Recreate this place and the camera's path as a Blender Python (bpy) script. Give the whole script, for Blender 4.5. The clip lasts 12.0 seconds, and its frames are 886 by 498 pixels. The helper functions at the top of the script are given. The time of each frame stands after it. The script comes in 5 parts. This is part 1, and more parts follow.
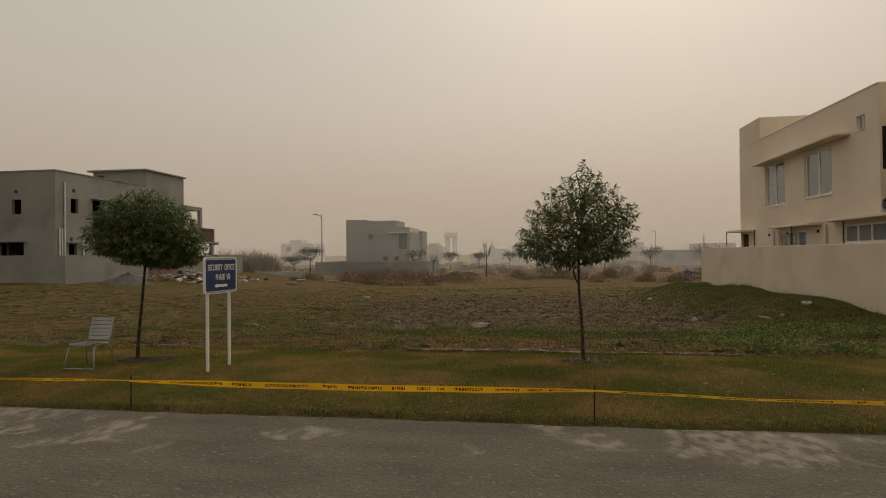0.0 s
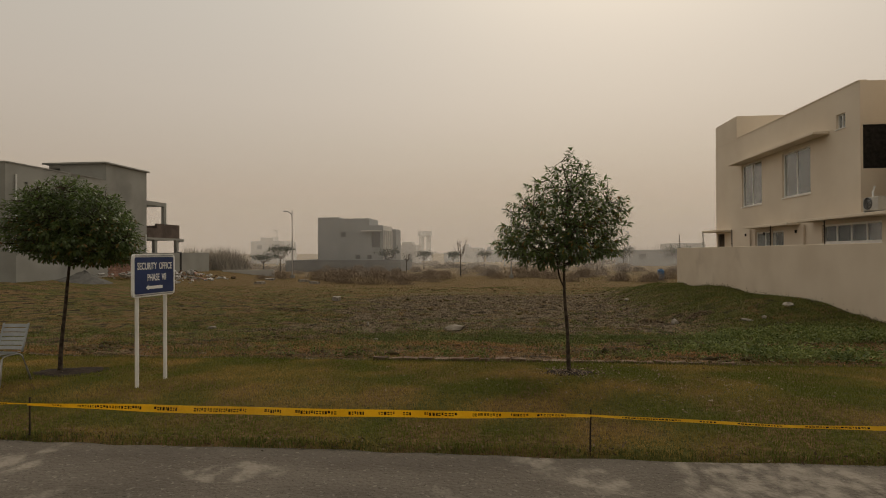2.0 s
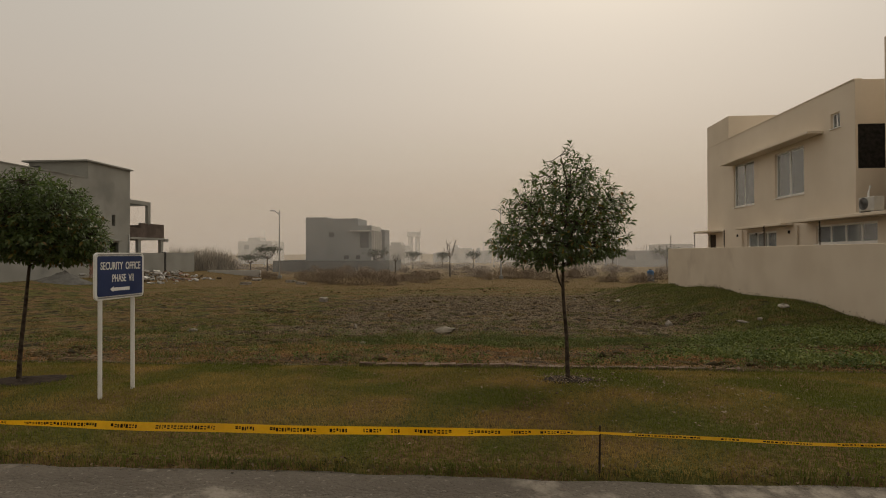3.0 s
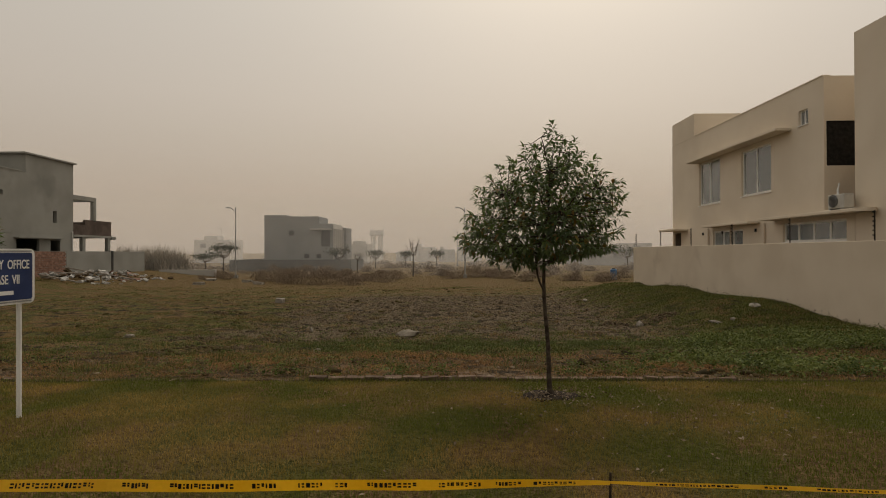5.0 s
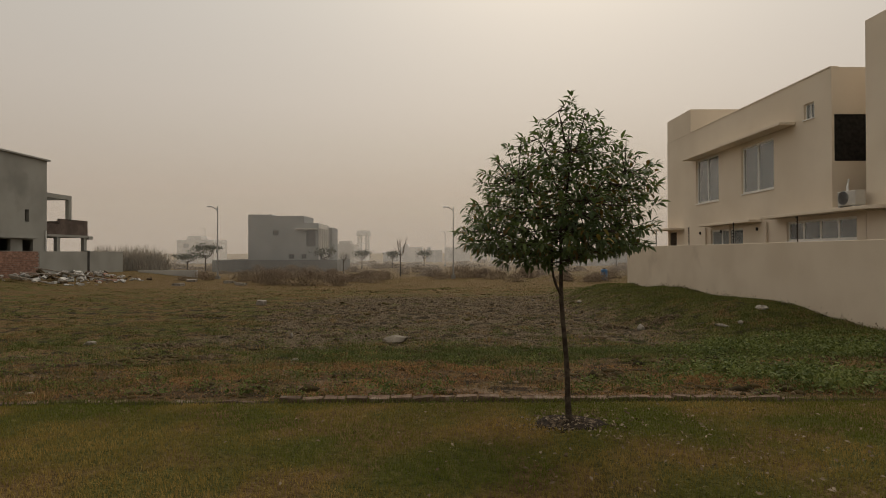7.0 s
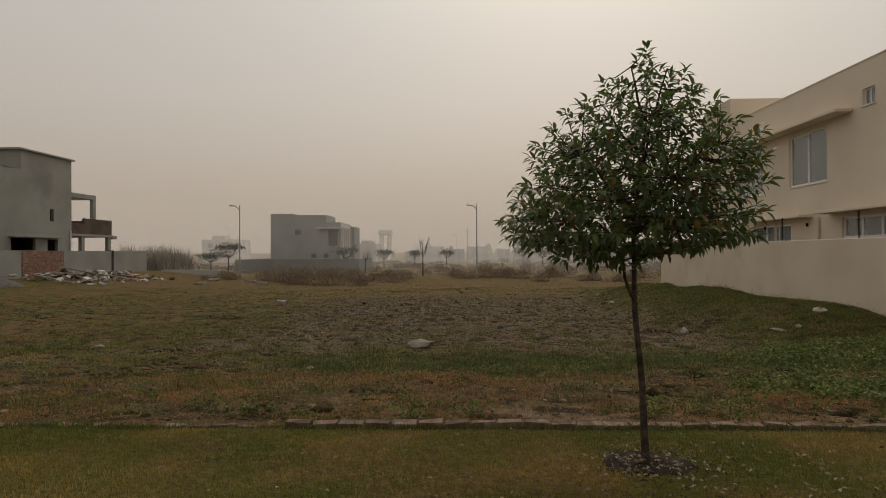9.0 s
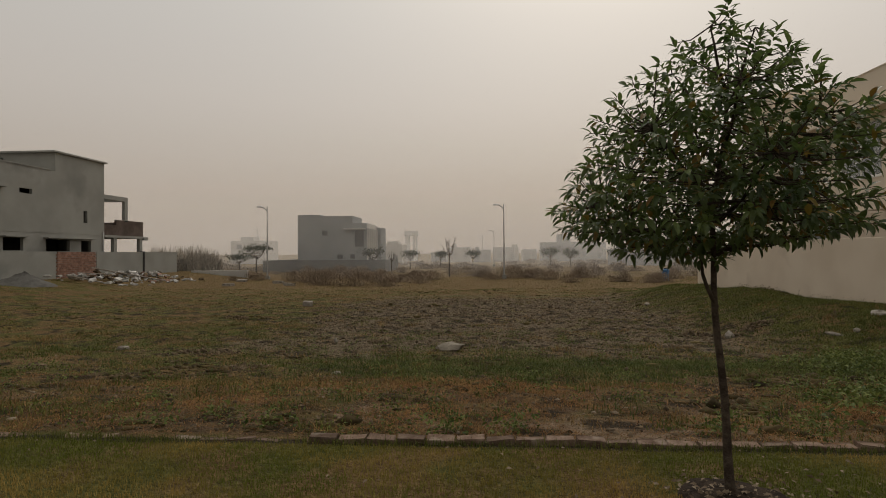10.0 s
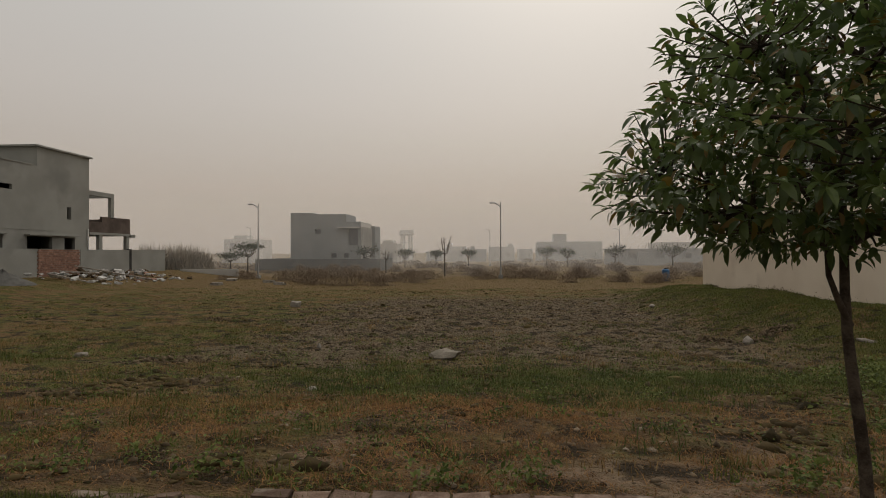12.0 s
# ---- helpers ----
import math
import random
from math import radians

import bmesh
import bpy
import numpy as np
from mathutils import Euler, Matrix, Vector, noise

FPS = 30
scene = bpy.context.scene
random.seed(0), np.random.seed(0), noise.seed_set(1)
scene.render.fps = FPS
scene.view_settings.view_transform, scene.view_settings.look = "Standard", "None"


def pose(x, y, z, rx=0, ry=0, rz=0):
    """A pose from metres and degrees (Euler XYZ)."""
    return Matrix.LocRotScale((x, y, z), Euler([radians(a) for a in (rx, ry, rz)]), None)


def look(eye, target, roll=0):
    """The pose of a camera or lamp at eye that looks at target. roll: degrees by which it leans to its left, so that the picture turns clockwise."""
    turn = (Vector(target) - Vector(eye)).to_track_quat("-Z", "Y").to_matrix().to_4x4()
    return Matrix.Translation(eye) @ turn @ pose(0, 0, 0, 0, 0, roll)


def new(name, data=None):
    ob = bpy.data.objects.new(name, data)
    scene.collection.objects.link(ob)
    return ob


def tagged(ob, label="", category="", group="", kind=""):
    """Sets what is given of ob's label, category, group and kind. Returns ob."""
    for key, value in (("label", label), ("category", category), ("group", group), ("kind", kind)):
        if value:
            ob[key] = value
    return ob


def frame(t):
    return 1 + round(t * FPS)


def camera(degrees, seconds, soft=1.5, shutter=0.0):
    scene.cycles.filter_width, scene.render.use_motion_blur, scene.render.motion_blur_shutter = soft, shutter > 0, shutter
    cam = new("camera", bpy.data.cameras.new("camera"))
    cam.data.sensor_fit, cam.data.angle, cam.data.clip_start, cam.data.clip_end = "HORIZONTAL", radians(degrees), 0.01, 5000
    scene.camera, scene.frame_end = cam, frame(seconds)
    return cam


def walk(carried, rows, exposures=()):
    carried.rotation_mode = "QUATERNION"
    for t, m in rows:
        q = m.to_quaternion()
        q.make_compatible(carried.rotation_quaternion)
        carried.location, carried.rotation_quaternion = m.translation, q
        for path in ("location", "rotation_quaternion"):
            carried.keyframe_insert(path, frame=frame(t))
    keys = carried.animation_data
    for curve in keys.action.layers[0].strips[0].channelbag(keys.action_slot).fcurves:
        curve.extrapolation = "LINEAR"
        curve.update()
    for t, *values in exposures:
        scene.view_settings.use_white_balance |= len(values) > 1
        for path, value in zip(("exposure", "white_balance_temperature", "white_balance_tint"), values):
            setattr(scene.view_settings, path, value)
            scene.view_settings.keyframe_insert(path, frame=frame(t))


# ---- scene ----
# ---- camera and walk ----
PATH = [
    (0.0, look((0.031, 0.307, 1.736), (-0.256, 2.286, 1.755), -0.6)),
    (0.5, look((-0.010, 0.531, 1.748), (-0.278, 2.513, 1.761), -0.5)),
    (1.0, look((-0.048, 0.740, 1.746), (-0.278, 2.726, 1.759), -0.4)),
    (1.5, look((-0.045, 0.990, 1.740), (-0.256, 2.979, 1.754), -0.3)),
    (2.0, look((-0.052, 1.245, 1.726), (-0.248, 3.236, 1.740), -0.3)),
    (2.5, look((-0.107, 1.496, 1.716), (-0.281, 3.489, 1.730), -0.3)),
    (3.0, look((-0.128, 1.724, 1.710), (-0.285, 3.718, 1.726), -0.2)),
    (5.0, look((-0.203, 2.747, 1.685), (-0.230, 4.746, 1.697), -0.2)),
    (5.5, look((-0.203, 3.005, 1.675), (-0.218, 5.005, 1.686), -0.2)),
    (6.0, look((-0.260, 3.296, 1.652), (-0.254, 5.296, 1.665), -0.2)),
    (6.5, look((-0.302, 3.562, 1.652), (-0.285, 5.562, 1.666), -0.2)),
    (7.0, look((-0.308, 3.828, 1.660), (-0.289, 5.828, 1.673), -0.2)),
    (9.0, look((-0.442, 4.874, 1.625), (-0.500, 6.874, 1.636), -0.3)),
    (9.5, look((-0.511, 5.145, 1.592), (-0.646, 7.140, 1.602), -0.4)),
    (10.0, look((-0.581, 5.420, 1.580), (-0.729, 7.415, 1.595), -0.4)),
    (10.5, look((-0.600, 5.723, 1.553), (-0.763, 7.716, 1.560), -0.3)),
    (11.0, look((-0.599, 5.983, 1.557), (-0.772, 7.975, 1.574), -0.2)),
    (11.5, look((-0.657, 6.298, 1.541), (-0.814, 8.292, 1.552), -0.1)),
    (12.0, look((-0.648, 6.630, 1.537), (-0.780, 8.625, 1.550), -0.2)),
]
cam = camera(76.2, 12.0, soft=1.0)
walk(cam, PATH, exposures=[(0.0, 0.10, 6800, 10), (3.0, 0.10, 6750, 10), (6.5, 0.12, 6600, 10), (9.5, 0.12, 6300, 10), (12.0, 0.14, 6150, 10)])

# ---- sky and sun: smog, the sun high ahead and hidden ----
SUN_EL, SUN_AZ = 48.0, 14.0      # degrees above the horizon, degrees from +y towards +x
world = bpy.data.worlds.new("smog_sky")
scene.world = world
world.use_nodes = True
wn, wl = world.node_tree.nodes, world.node_tree.links
wn.clear()
sky = wn.new("ShaderNodeTexSky")
sky.sky_type = 'NISHITA'
sky.sun_disc = False
sky.sun_elevation, sky.sun_rotation = radians(SUN_EL), radians(SUN_AZ)
sky.dust_density, sky.air_density, sky.ozone_density = 8.0, 1.2, 1.0
bg_sky = wn.new("ShaderNodeBackground")
bg_sky.inputs["Strength"].default_value = 0.05
wl.new(sky.outputs[0], bg_sky.inputs["Color"])
coord = wn.new("ShaderNodeTexCoord")
split = wn.new("ShaderNodeSeparateXYZ")
wl.new(coord.outputs["Generated"], split.inputs[0])
ramp = wn.new("ShaderNodeValToRGB")
SKY_RAMP = ((0.0, (0.50, 0.405, 0.32)), (0.10, (0.53, 0.435, 0.35)), (0.25, (0.615, 0.533, 0.44)), (0.40, (0.64, 0.583, 0.492)), (1.0, (0.60, 0.57, 0.50)))
while len(ramp.color_ramp.elements) < len(SKY_RAMP):
    ramp.color_ramp.elements.new(0.5)
for el, (p, c) in zip(ramp.color_ramp.elements, SKY_RAMP):
    el.position, el.color = p, (*c, 1)
wl.new(split.outputs["Z"], ramp.inputs["Fac"])
bg_haze = wn.new("ShaderNodeBackground")
bg_haze.inputs["Strength"].default_value = 1.0
wl.new(ramp.outputs["Color"], bg_haze.inputs["Color"])
both = wn.new("ShaderNodeMixShader")      # the smog covers most of the clear sky
both.inputs[0].default_value = 0.67
wl.new(bg_sky.outputs[0], both.inputs[1])
wl.new(bg_haze.outputs[0], both.inputs[2])
wout = wn.new("ShaderNodeOutputWorld")
wl.new(both.outputs[0], wout.inputs["Surface"])

sun = new("sun", bpy.data.lights.new("sun", 'SUN'))
sun.data.energy, sun.data.angle, sun.data.color = 1.0, radians(40), (1.0, 0.93, 0.82)
_e, _a = radians(SUN_EL), radians(SUN_AZ)
sun.matrix_world = look((60 * math.cos(_e) * math.sin(_a), 60 * math.cos(_e) * math.cos(_a), 60 * math.sin(_e)), (0, 0, 0))
rnd = random.Random(7)
rng = np.random.default_rng(11)


# ---- materials ----
def material(name, c1, c2, rough=0.85, scale=4.0, fine=60.0, bump=0.15, metal=0.0, third=None, island=0.0, spread=0.0, coat=0.0, translucent=0.0):
    """Two colours mixed by large and fine noise over real-world metres, with fine relief; third: blotches of another colour."""
    m = bpy.data.materials.new(name)
    m.use_nodes = True
    n, l = m.node_tree.nodes, m.node_tree.links
    b = n["Principled BSDF"]
    b.inputs["Roughness"].default_value, b.inputs["Metallic"].default_value = rough, metal
    b.inputs["Specular IOR Level"].default_value = 0.5 if rough < 0.6 else 0.12
    geo = n.new("ShaderNodeNewGeometry")
    pos = geo.outputs["Position"]
    big, small = n.new("ShaderNodeTexNoise"), n.new("ShaderNodeTexNoise")
    big.inputs["Scale"].default_value, big.inputs["Detail"].default_value = scale, 5
    small.inputs["Scale"].default_value, small.inputs["Detail"].default_value = fine, 3
    l.new(pos, big.inputs["Vector"]), l.new(pos, small.inputs["Vector"])
    add = n.new("ShaderNodeMath")
    add.operation = 'MULTIPLY_ADD'
    add.inputs[1].default_value = 0.45
    l.new(small.outputs[0], add.inputs[0]), l.new(big.outputs[0], add.inputs[2])
    rng_ = n.new("ShaderNodeMapRange")
    rng_.inputs["From Min"].default_value, rng_.inputs["From Max"].default_value = 0.58, 0.86
    l.new(add.outputs[0], rng_.inputs["Value"])
    mix = n.new("ShaderNodeMix")
    mix.data_type = 'RGBA'
    mix.inputs["A"].default_value, mix.inputs["B"].default_value = (*c1, 1), (*c2, 1)
    fac = rng_.outputs[0]
    if island:
        f2 = n.new("ShaderNodeMix")
        f2.inputs["Factor"].default_value = island
        l.new(fac, f2.inputs["A"]), l.new(geo.outputs["Random Per Island"], f2.inputs["B"])
        fac = f2.outputs["Result"]
    l.new(fac, mix.inputs["Factor"])
    col = mix.outputs["Result"]
    if third:
        blot, cut, mix2 = n.new("ShaderNodeTexNoise"), n.new("ShaderNodeMapRange"), n.new("ShaderNodeMix")
        blot.inputs["Scale"].default_value, blot.inputs["Detail"].default_value = third[1], 6
        cut.inputs["From Min"].default_value, cut.inputs["From Max"].default_value = third[2], third[2] + 0.12
        mix2.data_type = 'RGBA'
        mix2.inputs["B"].default_value = (*third[0], 1)
        l.new(pos, blot.inputs["Vector"]), l.new(blot.outputs[0], cut.inputs["Value"])
        l.new(cut.outputs[0], mix2.inputs["Factor"]), l.new(col, mix2.inputs["A"])
        col = mix2.outputs["Result"]
    if spread:
        info, hsv, val = n.new("ShaderNodeObjectInfo"), n.new("ShaderNodeHueSaturation"), n.new("ShaderNodeMapRange")
        val.inputs["To Min"].default_value, val.inputs["To Max"].default_value = 1 - spread, 1 + spread
        l.new(info.outputs["Random"], val.inputs["Value"])
        l.new(val.outputs[0], hsv.inputs["Value"]), l.new(col, hsv.inputs["Color"])
        col = hsv.outputs[0]
    l.new(col, b.inputs["Base Color"])
    if bump:
        bp = n.new("ShaderNodeBump")
        bp.inputs["Strength"].default_value, bp.inputs["Distance"].default_value = bump, 0.02
        l.new(add.outputs[0], bp.inputs["Height"])
        l.new(bp.outputs[0], b.inputs["Normal"])
    if coat:
        b.inputs["Coat Weight"].default_value = coat
    if translucent:
        tr, ms = n.new("ShaderNodeBsdfTranslucent"), n.new("ShaderNodeMixShader")
        ms.inputs[0].default_value = translucent
        l.new(col, tr.inputs["Color"])
        l.new(b.outputs[0], ms.inputs[1]), l.new(tr.outputs[0], ms.inputs[2])
        l.new(ms.outputs[0], n["Material Output"].inputs["Surface"])
    return m


def glass(name, tint, rough):
    m = bpy.data.materials.new(name)
    m.use_nodes = True
    b = m.node_tree.nodes["Principled BSDF"]
    b.inputs["Base Color"].default_value, b.inputs["Roughness"].default_value = (*tint, 1), rough
    b.inputs["Transmission Weight"].default_value, b.inputs["IOR"].default_value = 0.85, 1.5
    return m


M_CONC = material("grey_cement_render", (0.25, 0.247, 0.225), (0.30, 0.297, 0.27), 0.92, 0.5, 25, 0.2, third=((0.215, 0.212, 0.195), 0.3, 0.56))
M_CREAM = material("cream_wall_paint", (0.67, 0.58, 0.465), (0.74, 0.65, 0.53), 0.8, 0.5, 40, 0.08)
M_CREAM_LOW = material("cream_boundary_paint", (0.60, 0.51, 0.40), (0.67, 0.58, 0.465), 0.85, 0.6, 30, 0.12, third=((0.53, 0.445, 0.35), 0.5, 0.64))
M_WHITE = material("white_paint", (0.70, 0.69, 0.66), (0.80, 0.79, 0.76), 0.5, 3, 50, 0.05)
M_BLUE = material("navy_sign_paint", (0.012, 0.028, 0.10), (0.02, 0.04, 0.13), 0.4, 5, 60, 0.03)
M_YELLOW = material("yellow_tape_film", (0.78, 0.50, 0.02), (0.86, 0.58, 0.035), 0.35, 3, 40, 0.05, translucent=0.25)
M_BLACK = material("black_print", (0.012, 0.011, 0.010), (0.03, 0.027, 0.024), 0.6, 8, 60, 0.0)
M_STAKE = material("dark_steel_bar", (0.022, 0.018, 0.015), (0.05, 0.035, 0.025), 0.7, 15, 90, 0.3)
M_BRICK = material("weathered_brick", (0.105, 0.068, 0.048), (0.185, 0.130, 0.096), 0.95, 9, 70, 0.5, third=((0.25, 0.20, 0.155), 6, 0.58), spread=0.35)
M_BARK = material("tree_bark", (0.035, 0.026, 0.019), (0.085, 0.066, 0.05), 0.95, 14, 80, 0.8)
M_LEAF = material("glossy_leaf", (0.042, 0.074, 0.019), (0.128, 0.168, 0.046), 0.38, 3, 30, 0.05, island=0.75, translucent=0.46)
M_LEAF_OB = material("glossy_leaf_single", (0.042, 0.074, 0.019), (0.128, 0.168, 0.046), 0.38, 3, 30, 0.05, spread=0.4, translucent=0.46)
M_LEAF_OLD = material("yellowing_leaf", (0.19, 0.10, 0.02), (0.26, 0.20, 0.035), 0.5, 5, 30, 0.05, spread=0.3, translucent=0.35)
M_LITTER = material("dry_fallen_leaf", (0.10, 0.066, 0.040), (0.29, 0.23, 0.16), 0.8, 5, 40, 0.1, island=0.9)
M_MULCH = material("dark_tree_pit_soil", (0.016, 0.011, 0.008), (0.045, 0.032, 0.022), 1.0, 8, 60, 0.9)
M_STONE = material("pale_rubble_stone", (0.19, 0.165, 0.135), (0.36, 0.325, 0.28), 0.9, 3, 30, 0.4)
M_CEMENT_LUMP = material("dusty_cement_lump", (0.15, 0.128, 0.098), (0.26, 0.228, 0.182), 0.95, 4, 35, 0.5)
M_CLOD = material("dry_earth_clod", (0.034, 0.025, 0.016), (0.215, 0.160, 0.102), 1.0, 3, 40, 0.6, island=0.7)
# sods darkened: the lumps' shadow sides are partly in this colour
M_SOD = material("sod_with_lump_shade", (0.020, 0.016, 0.008), (0.115, 0.082, 0.036), 1.0, 2, 30, 0.6, island=0.6)
M_SOD_DRY = material("dry_grassy_sod", (0.045, 0.038, 0.016), (0.15, 0.115, 0.048), 1.0, 2, 30, 0.6, island=0.6)
M_CRUMB = material("pale_dry_crumb", (0.16, 0.125, 0.085), (0.33, 0.27, 0.20), 1.0, 3, 40, 0.5, island=0.6)
M_CHAIR = material("grey_chair_plastic", (0.26, 0.28, 0.29), (0.34, 0.36, 0.37), 0.5, 5, 50, 0.04)
M_STEEL = material("galvanised_steel", (0.30, 0.30, 0.30), (0.42, 0.42, 0.41), 0.45, 6, 60, 0.05, metal=0.6)
M_ALU = material("white_window_frame", (0.76, 0.74, 0.70), (0.82, 0.80, 0.76), 0.4, 4, 50, 0.0)
# near-black: shade of unlit rooms put into the colour; also the dark pier
M_DARK = material("room_shade_and_dark_pier", (0.035, 0.034, 0.032), (0.06, 0.058, 0.055), 0.9, 2, 20, 0.1)
# dark backing behind panes: the room's shade as a colour
M_BACKING = material("dark_window_backing", (0.05, 0.052, 0.05), (0.08, 0.082, 0.078), 0.9, 2, 30, 0.05)
M_GLASS = glass("window_glass", (0.72, 0.76, 0.76), 0.04)
M_PVC = material("white_pipe_plastic", (0.60, 0.60, 0.58), (0.70, 0.70, 0.68), 0.45, 4, 40, 0.03)
# far paints kept pale: part of the smog haze is in these colours
M_FARHOUSE = material("pale_grey_paint_hazed", (0.26, 0.265, 0.262), (0.305, 0.308, 0.30), 0.9, 0.4, 10, 0.1)
M_FARPALE = material("off_white_paint_hazed", (0.48, 0.46, 0.43), (0.56, 0.54, 0.50), 0.9, 0.4, 10, 0.1)
M_SCRUB = material("dry_brown_scrub", (0.15, 0.112, 0.076), (0.29, 0.225, 0.160), 0.95, 0.6, 6, 0.0, island=0.6)
M_REED = material("pale_reed", (0.22, 0.19, 0.145), (0.38, 0.33, 0.26), 0.95, 0.6, 6, 0.0, island=0.6)
M_FARTREE = material("dusty_tree_foliage", (0.045, 0.055, 0.035), (0.085, 0.09, 0.06), 0.9, 1, 6, 0.0, island=0.5)
M_TANK = material("blue_plastic_tank", (0.03, 0.10, 0.22), (0.05, 0.14, 0.27), 0.5, 2, 20, 0.0)
M_WEED = material("green_weed_leaf", (0.026, 0.050, 0.010), (0.20, 0.225, 0.060), 0.65, 1.6, 20, 0.0, island=0.6, translucent=0.25)
M_DRY = material("dry_field_grass", (0.11, 0.073, 0.029), (0.33, 0.215, 0.092), 0.9, 0.8, 14, 0.0, island=0.6, translucent=0.2)
M_STRAW = material("trampled_straw", (0.070, 0.036, 0.013), (0.42, 0.225, 0.088), 0.9, 1.1, 14, 0.0, island=0.6, translucent=0.2)
M_STRIP = material("lush_dark_grass", (0.048, 0.072, 0.020), (0.135, 0.150, 0.046), 0.85, 0.9, 14, 0.0, island=0.5, translucent=0.2)
M_GREEN = material("green_field_grass", (0.045, 0.068, 0.014), (0.17, 0.165, 0.042), 0.85, 0.8, 14, 0.0, island=0.6, translucent=0.2)
M_LAWN = material("mown_lawn_blade", (0.165, 0.152, 0.030), (0.38, 0.255, 0.078), 0.85, 0.9, 9, 0.0, third=((0.125, 0.140, 0.022), 0.62, 0.44), island=0.2, translucent=0.2)


def ground_material():
    """Earth under grass: soil and moss tones with a ploughed bare patch and a green strip, edges broken by noise."""
    m = bpy.data.materials.new("earth_and_grass")
    m.use_nodes = True
    n, l = m.node_tree.nodes, m.node_tree.links
    b = n["Principled BSDF"]
    b.inputs["Roughness"].default_value = 1.0
    b.inputs["Specular IOR Level"].default_value = 0.15
    geo = n.new("ShaderNodeNewGeometry")
    sep = n.new("ShaderNodeSeparateXYZ")
    l.new(geo.outputs["Position"], sep.inputs[0])

    def nz(scale, detail=6):
        t = n.new("ShaderNodeTexNoise")
        t.inputs["Scale"].default_value, t.inputs["Detail"].default_value = scale, detail
        l.new(geo.outputs["Position"], t.inputs["Vector"])
        return t.outputs[0]

    def calc(op, a, c):
        t = n.new("ShaderNodeMath")
        t.operation = op
        for i, v in enumerate((a, c)):
            if isinstance(v, (int, float)):
                t.inputs[i].default_value = v
            else:
                l.new(v, t.inputs[i])
        return t.outputs[0]

    def step(v, lo, hi):
        t = n.new("ShaderNodeMapRange")
        t.inputs["From Min"].default_value, t.inputs["From Max"].default_value = lo, hi
        l.new(v, t.inputs["Value"])
        return t.outputs[0]

    def blend(f, a, c):
        t = n.new("ShaderNodeMix")
        t.data_type = 'RGBA'
        l.new(f, t.inputs["Factor"])
        for key, v in (("A", a), ("B", c)):
            if isinstance(v, tuple):
                t.inputs[key].default_value = (*v, 1)
            else:
                l.new(v, t.inputs[key])
        return t.outputs["Result"]

    rag = calc('MULTIPLY', calc('SUBTRACT', nz(0.35), 0.5), 9.0)
    x, y = calc('ADD', sep.outputs["X"], rag), calc('ADD', sep.outputs["Y"], calc('MULTIPLY', calc('SUBTRACT', nz(0.5), 0.5), 7.0))
    mid, fine = nz(1.1), nz(14.0)
    soil = blend(step(fine, 0.3, 0.7), (0.095, 0.072, 0.044), (0.225, 0.172, 0.110))
    green = blend(step(fine, 0.3, 0.7), (0.060, 0.070, 0.015), (0.15, 0.130, 0.036))
    dry = blend(step(fine, 0.3, 0.7), (0.105, 0.066, 0.027), (0.23, 0.148, 0.066))
    col = blend(step(mid, 0.44, 0.56), green, dry)
    plough = calc('MULTIPLY', calc('MULTIPLY', step(x, -7.5, -5.5), calc('SUBTRACT', 1.0, step(x, 5.0, 7.5))),
                  calc('MULTIPLY', step(y, 15.8, 17.5), calc('SUBTRACT', 1.0, step(y, 33.0, 40.0))))
    plough = calc('MULTIPLY', plough, step(mid, 0.28, 0.45))
    col = blend(plough, col, soil)
    strip = calc('MULTIPLY', step(sep.outputs["Y"], 9.95, 10.2), calc('SUBTRACT', 1.0, step(y, 12.6, 13.8)))
    col = blend(calc('MULTIPLY', strip, step(mid, 0.3, 0.5)), col, blend(step(nz(3.0), 0.4, 0.6), dry, (0.105, 0.066, 0.036)))
    pale = calc('MULTIPLY', calc('MULTIPLY', step(nz(0.9), 0.54, 0.62), step(nz(5.0), 0.35, 0.6)), calc('MULTIPLY', step(sep.outputs["Y"], 9.98, 10.2), calc('SUBTRACT', 1.0, step(y, 11.5, 13.5))))
    col = blend(calc('MULTIPLY', pale, 0.7), col, (0.29, 0.20, 0.13))
    worn = calc('MULTIPLY', calc('MULTIPLY', step(x, -0.6, 0.4), calc('SUBTRACT', 1.0, step(x, 2.8, 3.8))), calc('MULTIPLY', step(sep.outputs["Y"], 9.98, 10.1), calc('SUBTRACT', 1.0, step(calc('ADD', sep.outputs["Y"], calc('MULTIPLY', rag, 0.3)), 10.7, 11.3))))
    col = blend(calc('MULTIPLY', worn, 0.7), col, blend(step(nz(6.0), 0.35, 0.65), (0.15, 0.100, 0.062), (0.32, 0.23, 0.155)))
    # random dark blotches: shade of small hollows put into the colour
    hollow_shade = calc('MULTIPLY', calc('MULTIPLY', calc('SUBTRACT', 1.0, step(nz(2.3, 9), 0.40, 0.50)), step(sep.outputs["Y"], 10.0, 10.2)), calc('SUBTRACT', 1.0, step(sep.outputs["Y"], 30.0, 40.0)))
    col = blend(calc('MULTIPLY', hollow_shade, 0.9), col, (0.028, 0.020, 0.010))
    # shadow line along the brick edging, put into the ground colour
    edging_shade = calc('MULTIPLY', step(calc('ADD', sep.outputs["Y"], calc('MULTIPLY', rag, 0.02)), 9.78, 9.86), calc('SUBTRACT', 1.0, step(sep.outputs["Y"], 9.95, 10.0)))
    col = blend(calc('MULTIPLY', edging_shade, 0.9), col, (0.030, 0.022, 0.014))
    far = calc('MULTIPLY', step(sep.outputs["Y"], 36.0, 46.0), 0.75)
